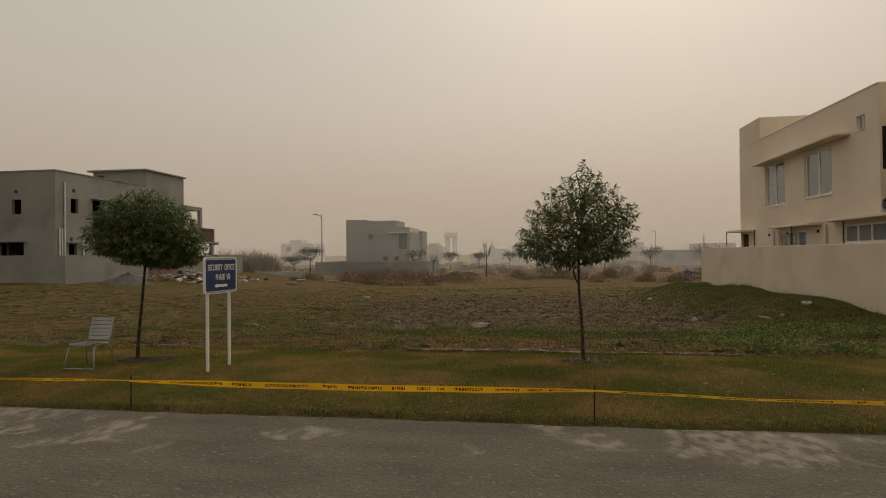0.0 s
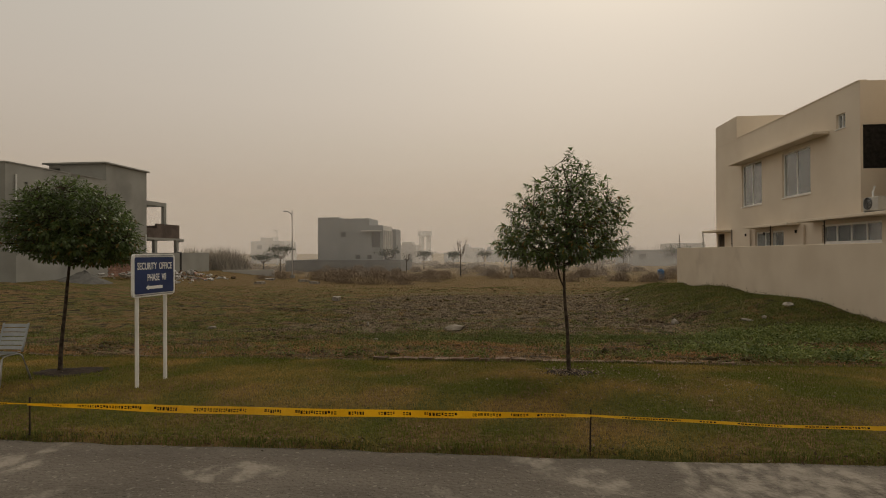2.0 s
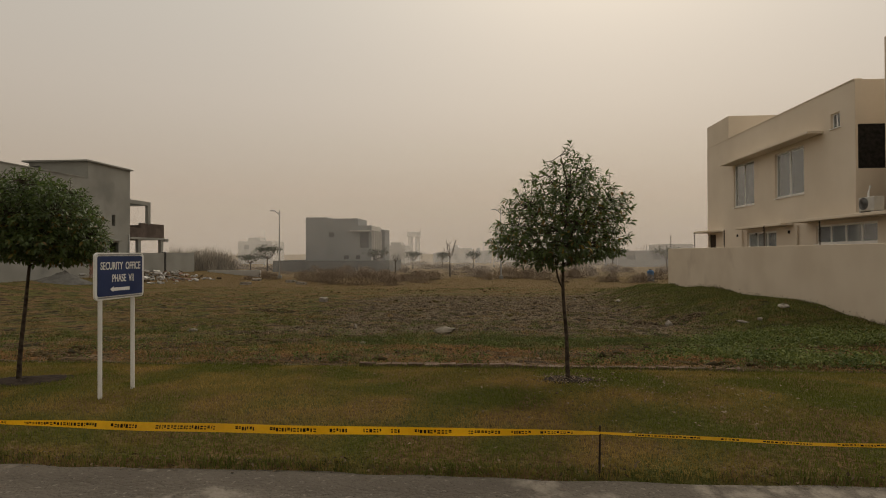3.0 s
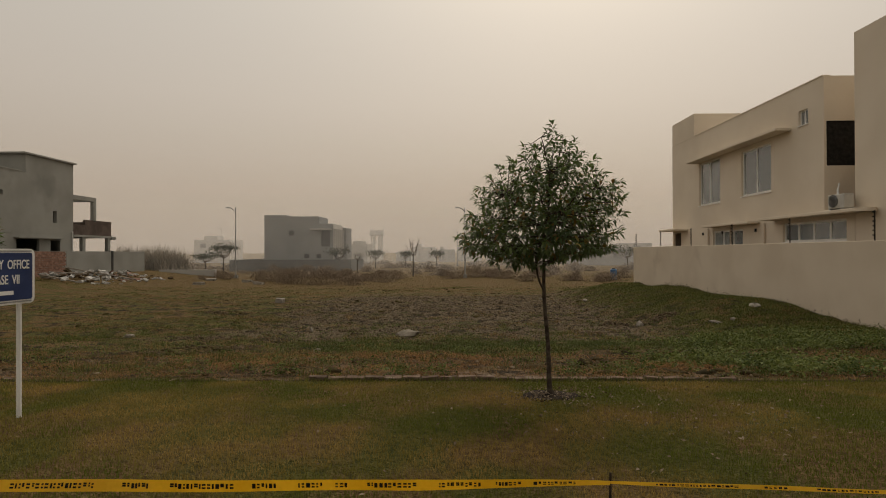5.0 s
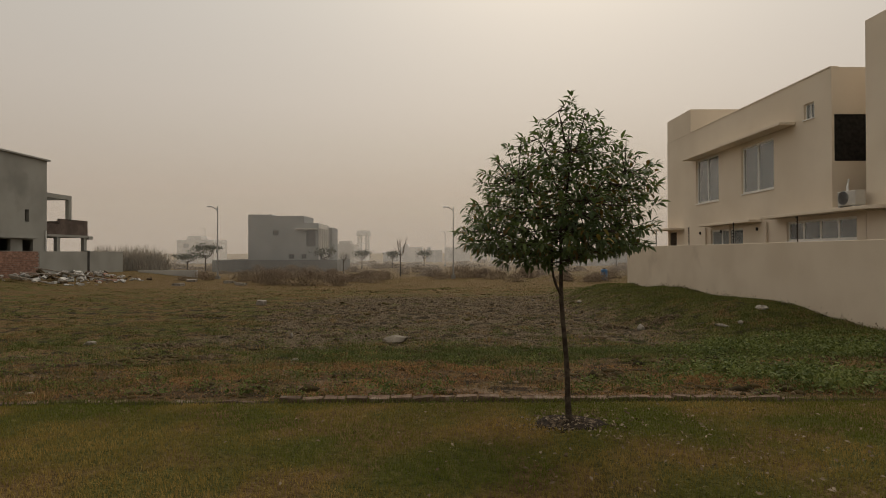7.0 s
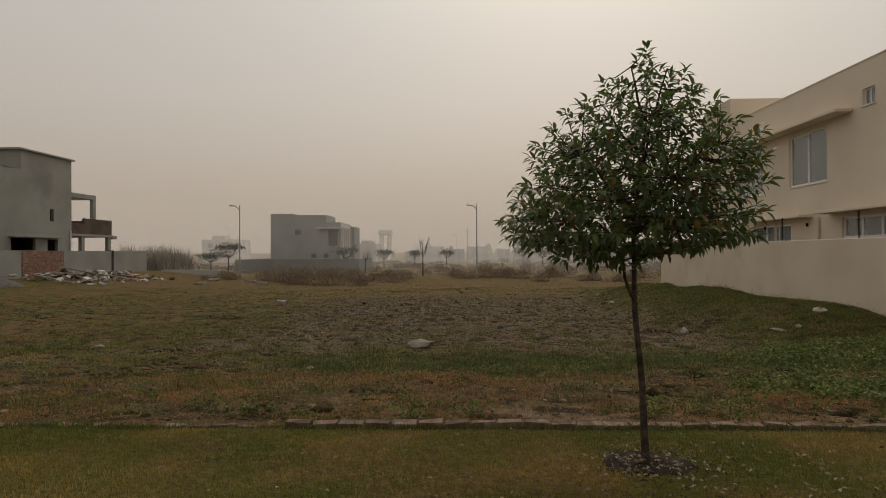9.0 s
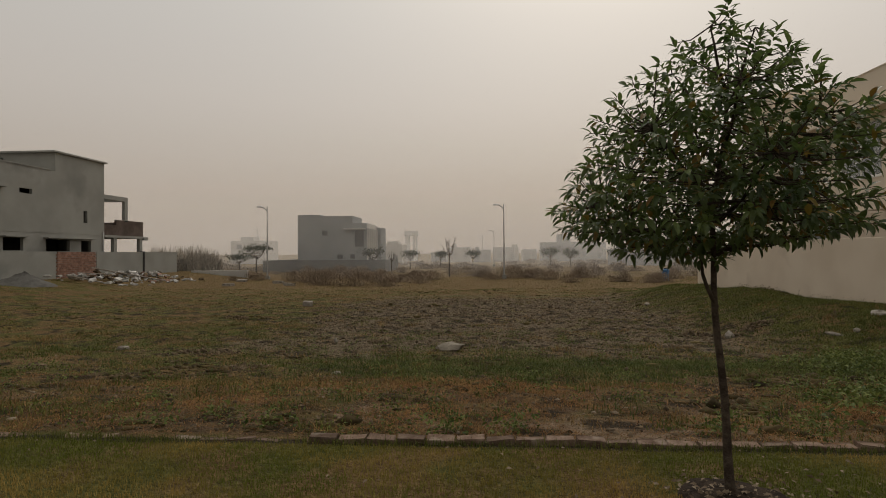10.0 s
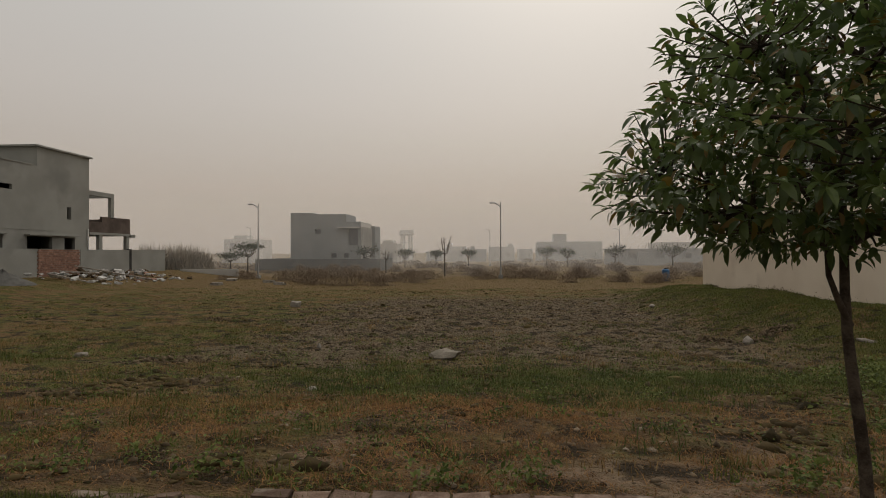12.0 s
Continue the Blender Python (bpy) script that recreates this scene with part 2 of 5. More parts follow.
    col = blend(far, col, dry)
    l.new(col, b.inputs["Base Color"])
    bp = n.new("ShaderNodeBump")
    bp.inputs["Strength"].default_value, bp.inputs["Distance"].default_value = 1.0, 0.09
    l.new(calc('ADD', fine, nz(40.0, 3)), bp.inputs["Height"])
    l.new(bp.outputs[0], b.inputs["Normal"])
    return m


M_GROUND = ground_material()


def road_material():
    """Old asphalt: coarse stones in the surface, pale cement streaks drawn out along the road, gravel spilled near the verge."""
    m = bpy.data.materials.new("worn_asphalt")
    m.use_nodes = True
    n, l = m.node_tree.nodes, m.node_tree.links
    b = n["Principled BSDF"]
    b.inputs["Roughness"].default_value = 0.95
    b.inputs["Specular IOR Level"].default_value = 0.15
    geo, sep = n.new("ShaderNodeNewGeometry"), n.new("ShaderNodeSeparateXYZ")
    l.new(geo.outputs["Position"], sep.inputs[0])

    def tex(kind, scale, stretch=(1, 1, 1), detail=5, out=0):
        t, mp = n.new(kind), n.new("ShaderNodeMapping")
        mp.inputs["Scale"].default_value = stretch
        t.inputs["Scale"].default_value = scale
        if kind == "ShaderNodeTexNoise":
            t.inputs["Detail"].default_value = detail
        l.new(geo.outputs["Position"], mp.inputs["Vector"]), l.new(mp.outputs[0], t.inputs["Vector"])
        return t.outputs[out]

    def step(v, lo, hi, a=0.0, c=1.0):
        t = n.new("ShaderNodeMapRange")
        for key, x in (("From Min", lo), ("From Max", hi), ("To Min", a), ("To Max", c)):
            t.inputs[key].default_value = x
        l.new(v, t.inputs["Value"])
        return t.outputs[0]

    def calc(op, a, c):
        t = n.new("ShaderNodeMath")
        t.operation = op
        for i, v in enumerate((a, c)):
            if isinstance(v, (int, float)):
                t.inputs[i].default_value = v
            else:
                l.new(v, t.inputs[i])
        return t.outputs[0]

    def blend(f, a, c):
        t = n.new("ShaderNodeMix")
        t.data_type = 'RGBA'
        l.new(f, t.inputs["Factor"])
        for key, v in (("A", a), ("B", c)):
            if isinstance(v, tuple):
                t.inputs[key].default_value = (*v, 1)
            else:
                l.new(v, t.inputs[key])
        return t.outputs["Result"]
    grit = tex("ShaderNodeTexVoronoi", 30.0)
    fine, mid = tex("ShaderNodeTexNoise", 45.0), tex("ShaderNodeTexNoise", 1.6, (0.6, 1.6, 1))
    col = blend(step(mid, 0.3, 0.7), (0.090, 0.077, 0.062), (0.132, 0.114, 0.092))
    col = blend(calc('MULTIPLY', step(grit, 0.10, 0.02), step(fine, 0.4, 0.6)), col, (0.26, 0.235, 0.20))
    speck = tex("ShaderNodeTexNoise", 70.0, (1, 1, 1), 2)
    col = blend(calc('MULTIPLY', step(speck, 0.40, 0.32), 0.75), col, (0.045, 0.038, 0.03))

    def blot(x0, y0, rx, ry):
        u, v = calc('DIVIDE', calc('SUBTRACT', sep.outputs["X"], x0), rx), calc('DIVIDE', calc('SUBTRACT', sep.outputs["Y"], y0), ry)
        d = calc('ADD', calc('MULTIPLY', u, u), calc('MULTIPLY', v, v))
        return step(d, 0.0, 1.6, 0.22, 0.0)
    worn = tex("ShaderNodeTexNoise", 1.5, (1.1, 0.9, 1), 9)
    verge = step(sep.outputs["Y"], 4.4, 5.5, 0.0, 0.05)
    spots = calc('ADD', calc('ADD', blot(-5.2, 5.2, 1.6, 0.6), blot(1.6, 5.45, 1.5, 0.45)), calc('ADD', blot(2.6, 5.0, 1.0, 0.25), blot(-2.2, 5.3, 0.5, 0.22)))
    pale = step(calc('ADD', worn, calc('ADD', verge, spots)), 0.65, 0.73)
    col = blend(calc('MULTIPLY', pale, step(tex("ShaderNodeTexNoise", 7.0, (1.2, 0.8, 1), 8), 0.40, 0.60, 0.05, 0.85)), col, (0.25, 0.22, 0.18))
    chips = tex("ShaderNodeTexNoise", 22.0, (1, 1, 1), 3)
    col = blend(calc('MULTIPLY', step(chips, 0.62, 0.68), 0.55), col, (0.23, 0.205, 0.17))
    l.new(col, b.inputs["Base Color"])
    bp = n.new("ShaderNodeBump")
    bp.inputs["Strength"].default_value, bp.inputs["Distance"].default_value = 1.0, 0.010
    l.new(calc('SUBTRACT', fine, calc('MULTIPLY', grit, 1.5)), bp.inputs["Height"])
    l.new(bp.outputs[0], b.inputs["Normal"])
    return m


M_ROAD = road_material()


# ---- mesh helpers ----
def finish(name, me, mat, parent=None, label=""):
    me.materials.append(mat)
    ob = new(name, me)
    if parent is not None:
        ob.parent = parent
    if label:
        ob["label"] = label
    return ob


def part(name, bm, mat, parent=None, label="", smooth=False):
    me = bpy.data.meshes.new(name)
    bmesh.ops.recalc_face_normals(bm, faces=bm.faces)
    if smooth:
        for f in bm.faces:
            f.smooth = True
    bm.to_mesh(me)
    bm.free()
    return finish(name, me, mat, parent, label)


def thing(name, m, label, category, group="", kind=""):
    ob = new(name)
    ob.empty_display_size = 0.1
    ob.matrix_world = m
    return tagged(ob, label, category, group, kind)


def box(bm, x0, x1, y0, y1, z0, z1, bevel=0.0):
    r = bmesh.ops.create_cube(bm, size=1.0, matrix=Matrix.LocRotScale(((x0 + x1) / 2, (y0 + y1) / 2, (z0 + z1) / 2), None, (x1 - x0, y1 - y0, z1 - z0)))
    if bevel:
        es = list({e for v in r["verts"] for e in v.link_edges})
        bmesh.ops.bevel(bm, geom=es, offset=bevel, segments=2, affect='EDGES', profile=0.5)
    return bm


def boxed(x0, x1, y0, y1, z0, z1, bevel=0.0):
    return box(bmesh.new(), x0, x1, y0, y1, z0, z1, bevel)


def tube(bm, pts, radii, seg=8):
    """A tapered tube along points, capped at both ends."""
    rings = []
    for i, p in enumerate(pts):
        p = Vector(p)
        d = (Vector(pts[min(i + 1, len(pts) - 1)]) - Vector(pts[max(i - 1, 0)])).normalized()
        a = d.cross(Vector((0, 0, 1)) if abs(d.z) < 0.9 else Vector((1, 0, 0))).normalized()
        c = d.cross(a)
        r = radii[i] if isinstance(radii, (list, tuple)) else radii
        rings.append([bm.verts.new(p + r * (math.cos(k * math.tau / seg) * a + math.sin(k * math.tau / seg) * c)) for k in range(seg)])
    for r0, r1 in zip(rings, rings[1:]):
        for k in range(seg):
            bm.faces.new((r0[k], r0[(k + 1) % seg], r1[(k + 1) % seg], r1[k]))
    bm.faces.new(rings[0][::-1])
    bm.faces.new(rings[-1])
    return bm


def pierced(axis, at, thick, u0, u1, z0, z1, holes=()):
    """An upright wall with openings (u0, u1, z0, z1) right through it; axis 'x': a plane of constant x that runs along y. It grows from at by thick."""
    us = sorted({u0, u1, *(h[0] for h in holes), *(h[1] for h in holes)})
    zs = sorted({z0, z1, *(h[2] for h in holes), *(h[3] for h in holes)})
    full = lambda i, j: 0 <= i < len(us) - 1 and 0 <= j < len(zs) - 1 and not any(
        h[0] - 1e-6 <= us[i] and us[i + 1] <= h[1] + 1e-6 and h[2] - 1e-6 <= zs[j] and zs[j + 1] <= h[3] + 1e-6 for h in holes)
    bm, cache = bmesh.new(), {}

    def v(i, j, k):
        if (i, j, k) not in cache:
            w = at + (thick if k else 0)
            cache[i, j, k] = bm.verts.new((w, us[i], zs[j]) if axis == 'x' else (us[i], w, zs[j]))
        return cache[i, j, k]
    for i in range(len(us) - 1):
        for j in range(len(zs) - 1):
            if not full(i, j):
                continue
            for k in (0, 1):
                bm.faces.new((v(i, j, k), v(i + 1, j, k), v(i + 1, j + 1, k), v(i, j + 1, k)))
            for di, dj, a, c in ((-1, 0, (i, j), (i, j + 1)), (1, 0, (i + 1, j), (i + 1, j + 1)), (0, -1, (i, j), (i + 1, j)), (0, 1, (i, j + 1), (i + 1, j + 1))):
                if not full(i + di, j + dj):
                    bm.faces.new((v(*a, 0), v(*c, 0), v(*c, 1), v(*a, 1)))
    return bm


def raw_mesh(name, verts, faces, mat, parent=None, label="", smooth=False):
    me = bpy.data.meshes.new(name)
    verts = np.asarray(verts, dtype=np.float32)
    faces = np.asarray(faces, dtype=np.int32)
    me.vertices.add(len(verts))
    me.vertices.foreach_set("co", verts.ravel())
    nf, k = faces.shape
    me.loops.add(nf * k)
    me.loops.foreach_set("vertex_index", faces.ravel())
    me.polygons.add(nf)
    me.polygons.foreach_set("loop_start", np.arange(0, nf * k, k, dtype=np.int32))
    me.polygons.foreach_set("loop_total", np.full(nf, k, dtype=np.int32))
    if smooth:
        me.polygons.foreach_set("use_smooth", np.ones(nf, dtype=bool))
    me.update(calc_edges=True)
    me.validate()
    return finish(name, me, mat, parent, label)


# ---- ground ----
PROFILE_Y = (-4000, 5.78, 5.92, 6.3, 7.0, 7.5, 8.1, 8.8, 9.5, 9.9, 10.3, 12.0, 14.2, 17.6, 21.5, 31.0, 60.0, 4000)
PROFILE_Z = (0.02, 0.02, 0.115, 0.135, 0.170, 0.185, 0.165, 0.125, 0.095, 0.06, 0.04, -0.10, -0.28, -0.56, -0.72, -0.84, -0.90, -0.95)
ROAD_Z = 0.095



def smooth01(v, lo, hi):
    t = np.clip((v - lo) / (hi - lo), 0, 1)
    return t * t * (3 - 2 * t)


def waves(x, y, s, seed):
    r = np.random.default_rng(seed)
    out = np.zeros(np.broadcast(x, y).shape)
    for _ in range(9):
        a, f, p = r.uniform(0, math.tau), s * r.uniform(0.6, 1.7), r.uniform(0, math.tau)
        out = out + np.sin((x * math.cos(a) + y * math.sin(a)) * f + p)
    return out / 4.0


def ground_z(x, y):
    x, y = np.asarray(x, float), np.asarray(y, float)
    z = np.interp(y, PROFILE_Y, PROFILE_Z)
    # earth heaped against the boundary wall, and the higher plot by the grey house
    z = z + 0.82 * smooth01(x, 5.2, 9.2) * smooth01(y, 15.5, 22.0) * (1 - smooth01(y, 33.0, 42.0)) * (1 + 0.10 * waves(x, y, 1.1, 3))
    z = z + 0.25 * smooth01(x, 4.5, 9.5) * smooth01(y, 11.0, 15.0) * (1 - smooth01(y, 15.0, 21.0))
    z = z + 0.85 * (1 - smooth01(x, -33.0, -22.0)) * smooth01(y, 18.0, 34.0) * (1 - smooth01(y, 62.0, 80.0))
    field = smooth01(y, 10.2, 11.5)
    z = z + field * (1 - smooth01(y, 60, 120)) * (0.035 * waves(x, y, 1.4, 5) + 0.020 * waves(x, y, 5.0, 6) + 0.016 * waves(x, y, 9.5, 12))
    plough = smooth01(x, -7, -5) * (1 - smooth01(x, 5.5, 7.5)) * smooth01(y, 16.5, 18) * (1 - smooth01(y, 33, 38))
    z = z + plough * 0.022 * waves(x, y, 11.0, 8)
    z = z + 0.008 * smooth01(y, 5.9, 6.3) * waves(x, y, 3.0, 9)
    return z


def gz(x, y):
    return float(ground_z(x, y))


def spaced(lo, hi, step, far, grow=1.25):
    """Even steps from lo to hi, then ever wider ones out to far."""
    mid = list(np.arange(lo, hi + step / 2, step))
    a, b, d = [], [], step
    x = hi
    while x < far:
        d *= grow
        x += d
        b.append(x)
    d, x = step, lo
    while x > -far:
        d *= grow
        x -= d
        a.append(x)
    return np.array(a[::-1] + mid + b)


gx, gy = spaced(-13.0, 11.5, 0.13, 3000), spaced(5.5, 34.0, 0.11, 3000)
GX, GY = np.meshgrid(gx, gy)
nx, ny = len(gx), len(gy)
gv = np.stack((GX, GY, ground_z(GX, GY)), -1).reshape(-1, 3)
gi = np.arange(nx * ny).reshape(ny, nx)
gf = np.stack((gi[:-1, :-1], gi[:-1, 1:], gi[1:, 1:], gi[1:, :-1]), -1).reshape(-1, 4)
ground = tagged(raw_mesh("ground", gv, gf, M_GROUND, smooth=True), "uneven vacant plot of dry grass and bare soil", "ground", kind="structure")

# road: a slab with a ragged edge towards the lawn
rx = spaced(-14.0, 14.0, 0.10, 400)
edge = 5.85 + 0.035 * waves(rx, 0 * rx, 2.2, 21) + 0.02 * waves(rx, 0 * rx, 9.0, 22)
rows_y = [edge] + [np.full_like(rx, v) for v in (5.55, 4.0, 2.0, 0.0, -3.0, -6.0)]
rv = np.concatenate([np.stack((rx, edge - 0.01, np.full_like(rx, -0.2)), -1)] + [np.stack((rx, yy, np.full_like(rx, ROAD_Z if i else ROAD_Z - 0.006)), -1) for i, yy in enumerate(rows_y)])
ri = np.arange(len(rv)).reshape(-1, len(rx))
rf = np.stack((ri[:-1, :-1], ri[:-1, 1:], ri[1:, 1:], ri[1:, :-1]), -1).reshape(-1, 4)
road = tagged(raw_mesh("road", rv, rf, M_ROAD), "worn grey asphalt road with pale cement stains", "road", kind="structure")


# ---- houses ----
def window_unit(parent, axis, at, u0, u1, z0, z1, mull=1, inward=1, backing=True, name="window"):
    """Frame, mullions, panes and sill set 7 cm into an opening; inward: the way from the face into the house."""
    w = part(name, bmesh.new(), M_ALU, parent)
    bm, t = bmesh.new(), 0.07 if u1 - u0 > 0.8 else 0.04
    a, c = sorted((at + inward * 0.07, at + inward * 0.125))

    def bx(b, p0, p1, q0, q1, d0=a, d1=c):
        return box(b, d0, d1, p0, p1, q0, q1) if axis == 'x' else box(b, p0, p1, d0, d1, q0, q1)
    bx(bm, u0, u0 + t, z0, z1), bx(bm, u1 - t, u1, z0, z1)
    bx(bm, u0 + t, u1 - t, z0, z0 + t), bx(bm, u0 + t, u1 - t, z1 - t, z1)
    step = (u1 - u0) / (mull + 1)
    for i in range(mull):
        bx(bm, u0 + step * (i + 1) - t / 2, u0 + step * (i + 1) + t / 2, z0 + t, z1 - t)
    part("frame", bm, M_ALU, w)
    g0, g1 = sorted((at + inward * 0.092, at + inward * 0.100))
    for i in range(mull + 1):
        p = part("pane", bx(bmesh.new(), u0 + step * i + t * 0.55, u0 + step * (i + 1) - t * 0.55, z0 + t, z1 - t, g0, g1), M_GLASS, w)
        p.visible_shadow = False
    s0, s1 = sorted((at - inward * 0.04, at))
    part("sill", bx(bmesh.new(), u0 - 0.03, u1 + 0.03, z0 - 0.03, z0, s0, s1), M_ALU, w)
    # added dark sheet stands in for the unlit room behind the glass
    if backing:
        b0, b1 = sorted((at + inward * 0.30, at + inward * 0.31))
        part("backing", bx(bmesh.new(), u0 - 0.2, u1 + 0.2, z0 - 0.1, z1 + 0.1, b0, b1), M_BACKING, w)
    return w


def cream_house():
    h = thing("house", pose(0, 0, 0), "two-storey cream-painted house with flat roof and window canopies", "house")
    X = 11.75
    w1, w2, sw = (27.93, 30.03, 3.86, 5.88), (23.95, 26.1, 3.92, 5.76), (21.75, 22.27, 5.96, 6.47)
    l0, l1, l2 = (32.2, 33.1, 1.2, 2.65), (26.02, 28.65, 1.9, 2.6), (19.96, 23.23, 2.0, 2.68)
    part("wall", pierced('x', X, 0.23, 21.19, 33.3, 3.0, 7.3, (w1, w2, sw)), M_CREAM, h)
    part("wall", pierced('x', X, 0.23, 19.6, 33.3, -0.9, 3.0, (l0, l1, l2)), M_CREAM, h)
    part("stair_tower_wall", boxed(X, X + 5.0, 30.6, 33.3, 7.3, 8.46, 0.02), M_CREAM, h)
    part("wall", boxed(X, X + 0.23, 9.5, 19.6, -0.9, 8.16, 0.02), M_CREAM, h)
    part("wall", boxed(X + 0.23, X + 9, 19.37, 19.6, 3.0, 8.16), M_CREAM, h)
    part("wall", pierced('y', 20.96, 0.23, X, X + 9, 3.0, 7.3, ((X + 0.08, X + 2.2, 4.42, 5.86),)), M_CREAM, h)
    part("wall", boxed(X + 0.23, X + 9, 33.07, 33.3, -0.9, 7.3), M_CREAM, h)
    part("wall", boxed(X + 9, X + 9.23, 9.5, 33.3, -0.9, 8.16), M_CREAM, h)
    part("wall", boxed(X + 0.23, X + 9, 9.5, 9.73, -0.9, 8.16), M_CREAM, h)
    part("roof", boxed(X + 0.23, X + 9, 21.19, 33.07, 6.55, 6.75), M_CREAM, h)
    part("roof", boxed(X + 0.23, X + 9, 9.73, 19.37, 7.4, 7.6), M_CREAM, h)
    part("floor_slab", boxed(X + 0.23, X + 9, 9.73, 33.07, 2.9, 3.0), M_DARK, h)
    part("parapet_coping", boxed(X - 0.02, X + 0.25, 21.0, 30.58, 7.3, 7.34), M_CREAM, h)
    for u, mull in ((w1, 1), (w2, 1), (sw, 1), (l1, 2), (l2, 3)):
        window_unit(h, 'x', X, *u, mull=mull, backing=u not in (l1, sw))
    # flat black sheets behind the darker panes
    for y0, y1, z0, z1 in ((20.05, 20.72, 2.08, 2.60), (26.1, 26.85, 1.98, 2.52), (22.5, 23.15, 2.08, 2.60)):
        part("dark_pane_sheet", boxed(X + 0.130, X + 0.138, y0, y1, z0, z1), M_BLACK, h, "flat black sheet behind the pane")
    # dark brown panel added to fill the small far window opening
    part("window_panel", boxed(X + 0.08, X + 0.13, 32.2, 33.1, 1.2, 2.65), M_BARK, h, "dark brown panel in the small far window")
    part("louvre_screen", boxed(X + 0.08, X + 2.2, 21.0, 21.05, 4.42, 5.86), M_BLACK, h, "black window screen")
    # canopies over the windows
    for y0, y1, z, d in ((22.7, 30.3, 5.92, 0.55), (31.3, 33.3, 2.74, 0.75), (24.7, 28.7, 2.76, 0.5)):
        part("canopy", boxed(X - d, X + 0.0, y0, y1, z, z + 0.10, 0.015), M_CREAM, h)
    bm = boxed(X - 0.6, X, 18.85, 23.8, 2.80, 2.90, 0.015)
    tube(bm, [(X - 0.3, 18.85, 2.80), (X - 0.3, 18.85, 2.90)], 0.3, 20)
    part("canopy", bm, M_CREAM, h)
    for y in (24.34, 29.0, 26.9):
        bm = bmesh.new()
        tube(bm, [(X - 0.06, y, -0.3), (X - 0.06, y, 2.75)], 0.04, 8)
        part("drain_pipe", bm, M_CREAM_LOW, h)
    for y in (25.0, 27.7, 29.6):
        part("wall_lamp", boxed(X - 0.06, X, y - 0.035, y + 0.035, 2.45, 2.57, 0.01), M_BLACK, h, "small black outdoor wall lamp")
    return h


M_CASING = material("dusty_off_white_enamel", (0.44, 0.42, 0.38), (0.54, 0.52, 0.47), 0.5, 4, 40, 0.03)


def air_conditioner():
    a = thing("air_conditioner", pose(11.42, 19.72, 2.90), "white outdoor air-conditioning unit resting on a canopy", "air conditioner")
    part("casing", boxed(-0.15, 0.15, -0.35, 0.35, 0.05, 0.47, 0.02), M_CASING, a)
    # solid black disc: the fan opening's shade is put into its colour
    bm = bmesh.new()
    tube(bm, [(-0.150, 0.10, 0.275), (-0.165, 0.10, 0.275)], 0.19, 24)
    part("fan_opening_disc", bm, M_BLACK, a, "black disc for the shaded round fan opening")
    for r in (0.05, 0.10, 0.145, 0.188):
        bm = bmesh.new()
        tube(bm, [(-0.172, 0.10 + r * math.cos(k * math.tau / 24), 0.275 + r * math.sin(k * math.tau / 24)) for k in range(25)], 0.006, 5)
        part("grille_ring", bm, M_STEEL, a)
    for y in (-0.27, 0.27):
        part("foot", boxed(-0.16, 0.16, y - 0.03, y + 0.03, 0.0, 0.05), M_STEEL, a)
    bm = bmesh.new()
    tube(bm, [(0.12, 0.30, 0.45), (0.18, 0.40, 0.65), (0.26, 0.44, 0.85)], 0.03, 8)
    part("hose", bm, M_PVC, a)
    return a


def boundary_wall_cream():
    w = tagged(part("wall_east", boxed(10.2, 10.43, 9.6, 35.05, -1.2, 1.94, 0.015), M_CREAM_LOW), "cream-painted boundary wall with peeling foot", "wall", kind="structure")
    for y in (34.9, 31.17, 27.6, 24.0, 20.4, 16.9, 13.4):
        p = thing("fence_post", pose(10.315, y, 1.94), "thin electric-fence post on the boundary wall", "fence post", "posts along the boundary wall")
        bm = bmesh.new()
        tube(bm, [(0, 0, 0), (0, 0, 0.76)], 0.018, 6)
        part("rod", bm, M_STAKE, p)
        for k in range(6):
            bm = bmesh.new()
            tube(bm, [(-0.012, 0, 0.14 + k * 0.115), (-0.05, 0, 0.14 + k * 0.115)], [0.022, 0.016], 6)
            part("insulator", bm, M_BLACK, p)
    return w


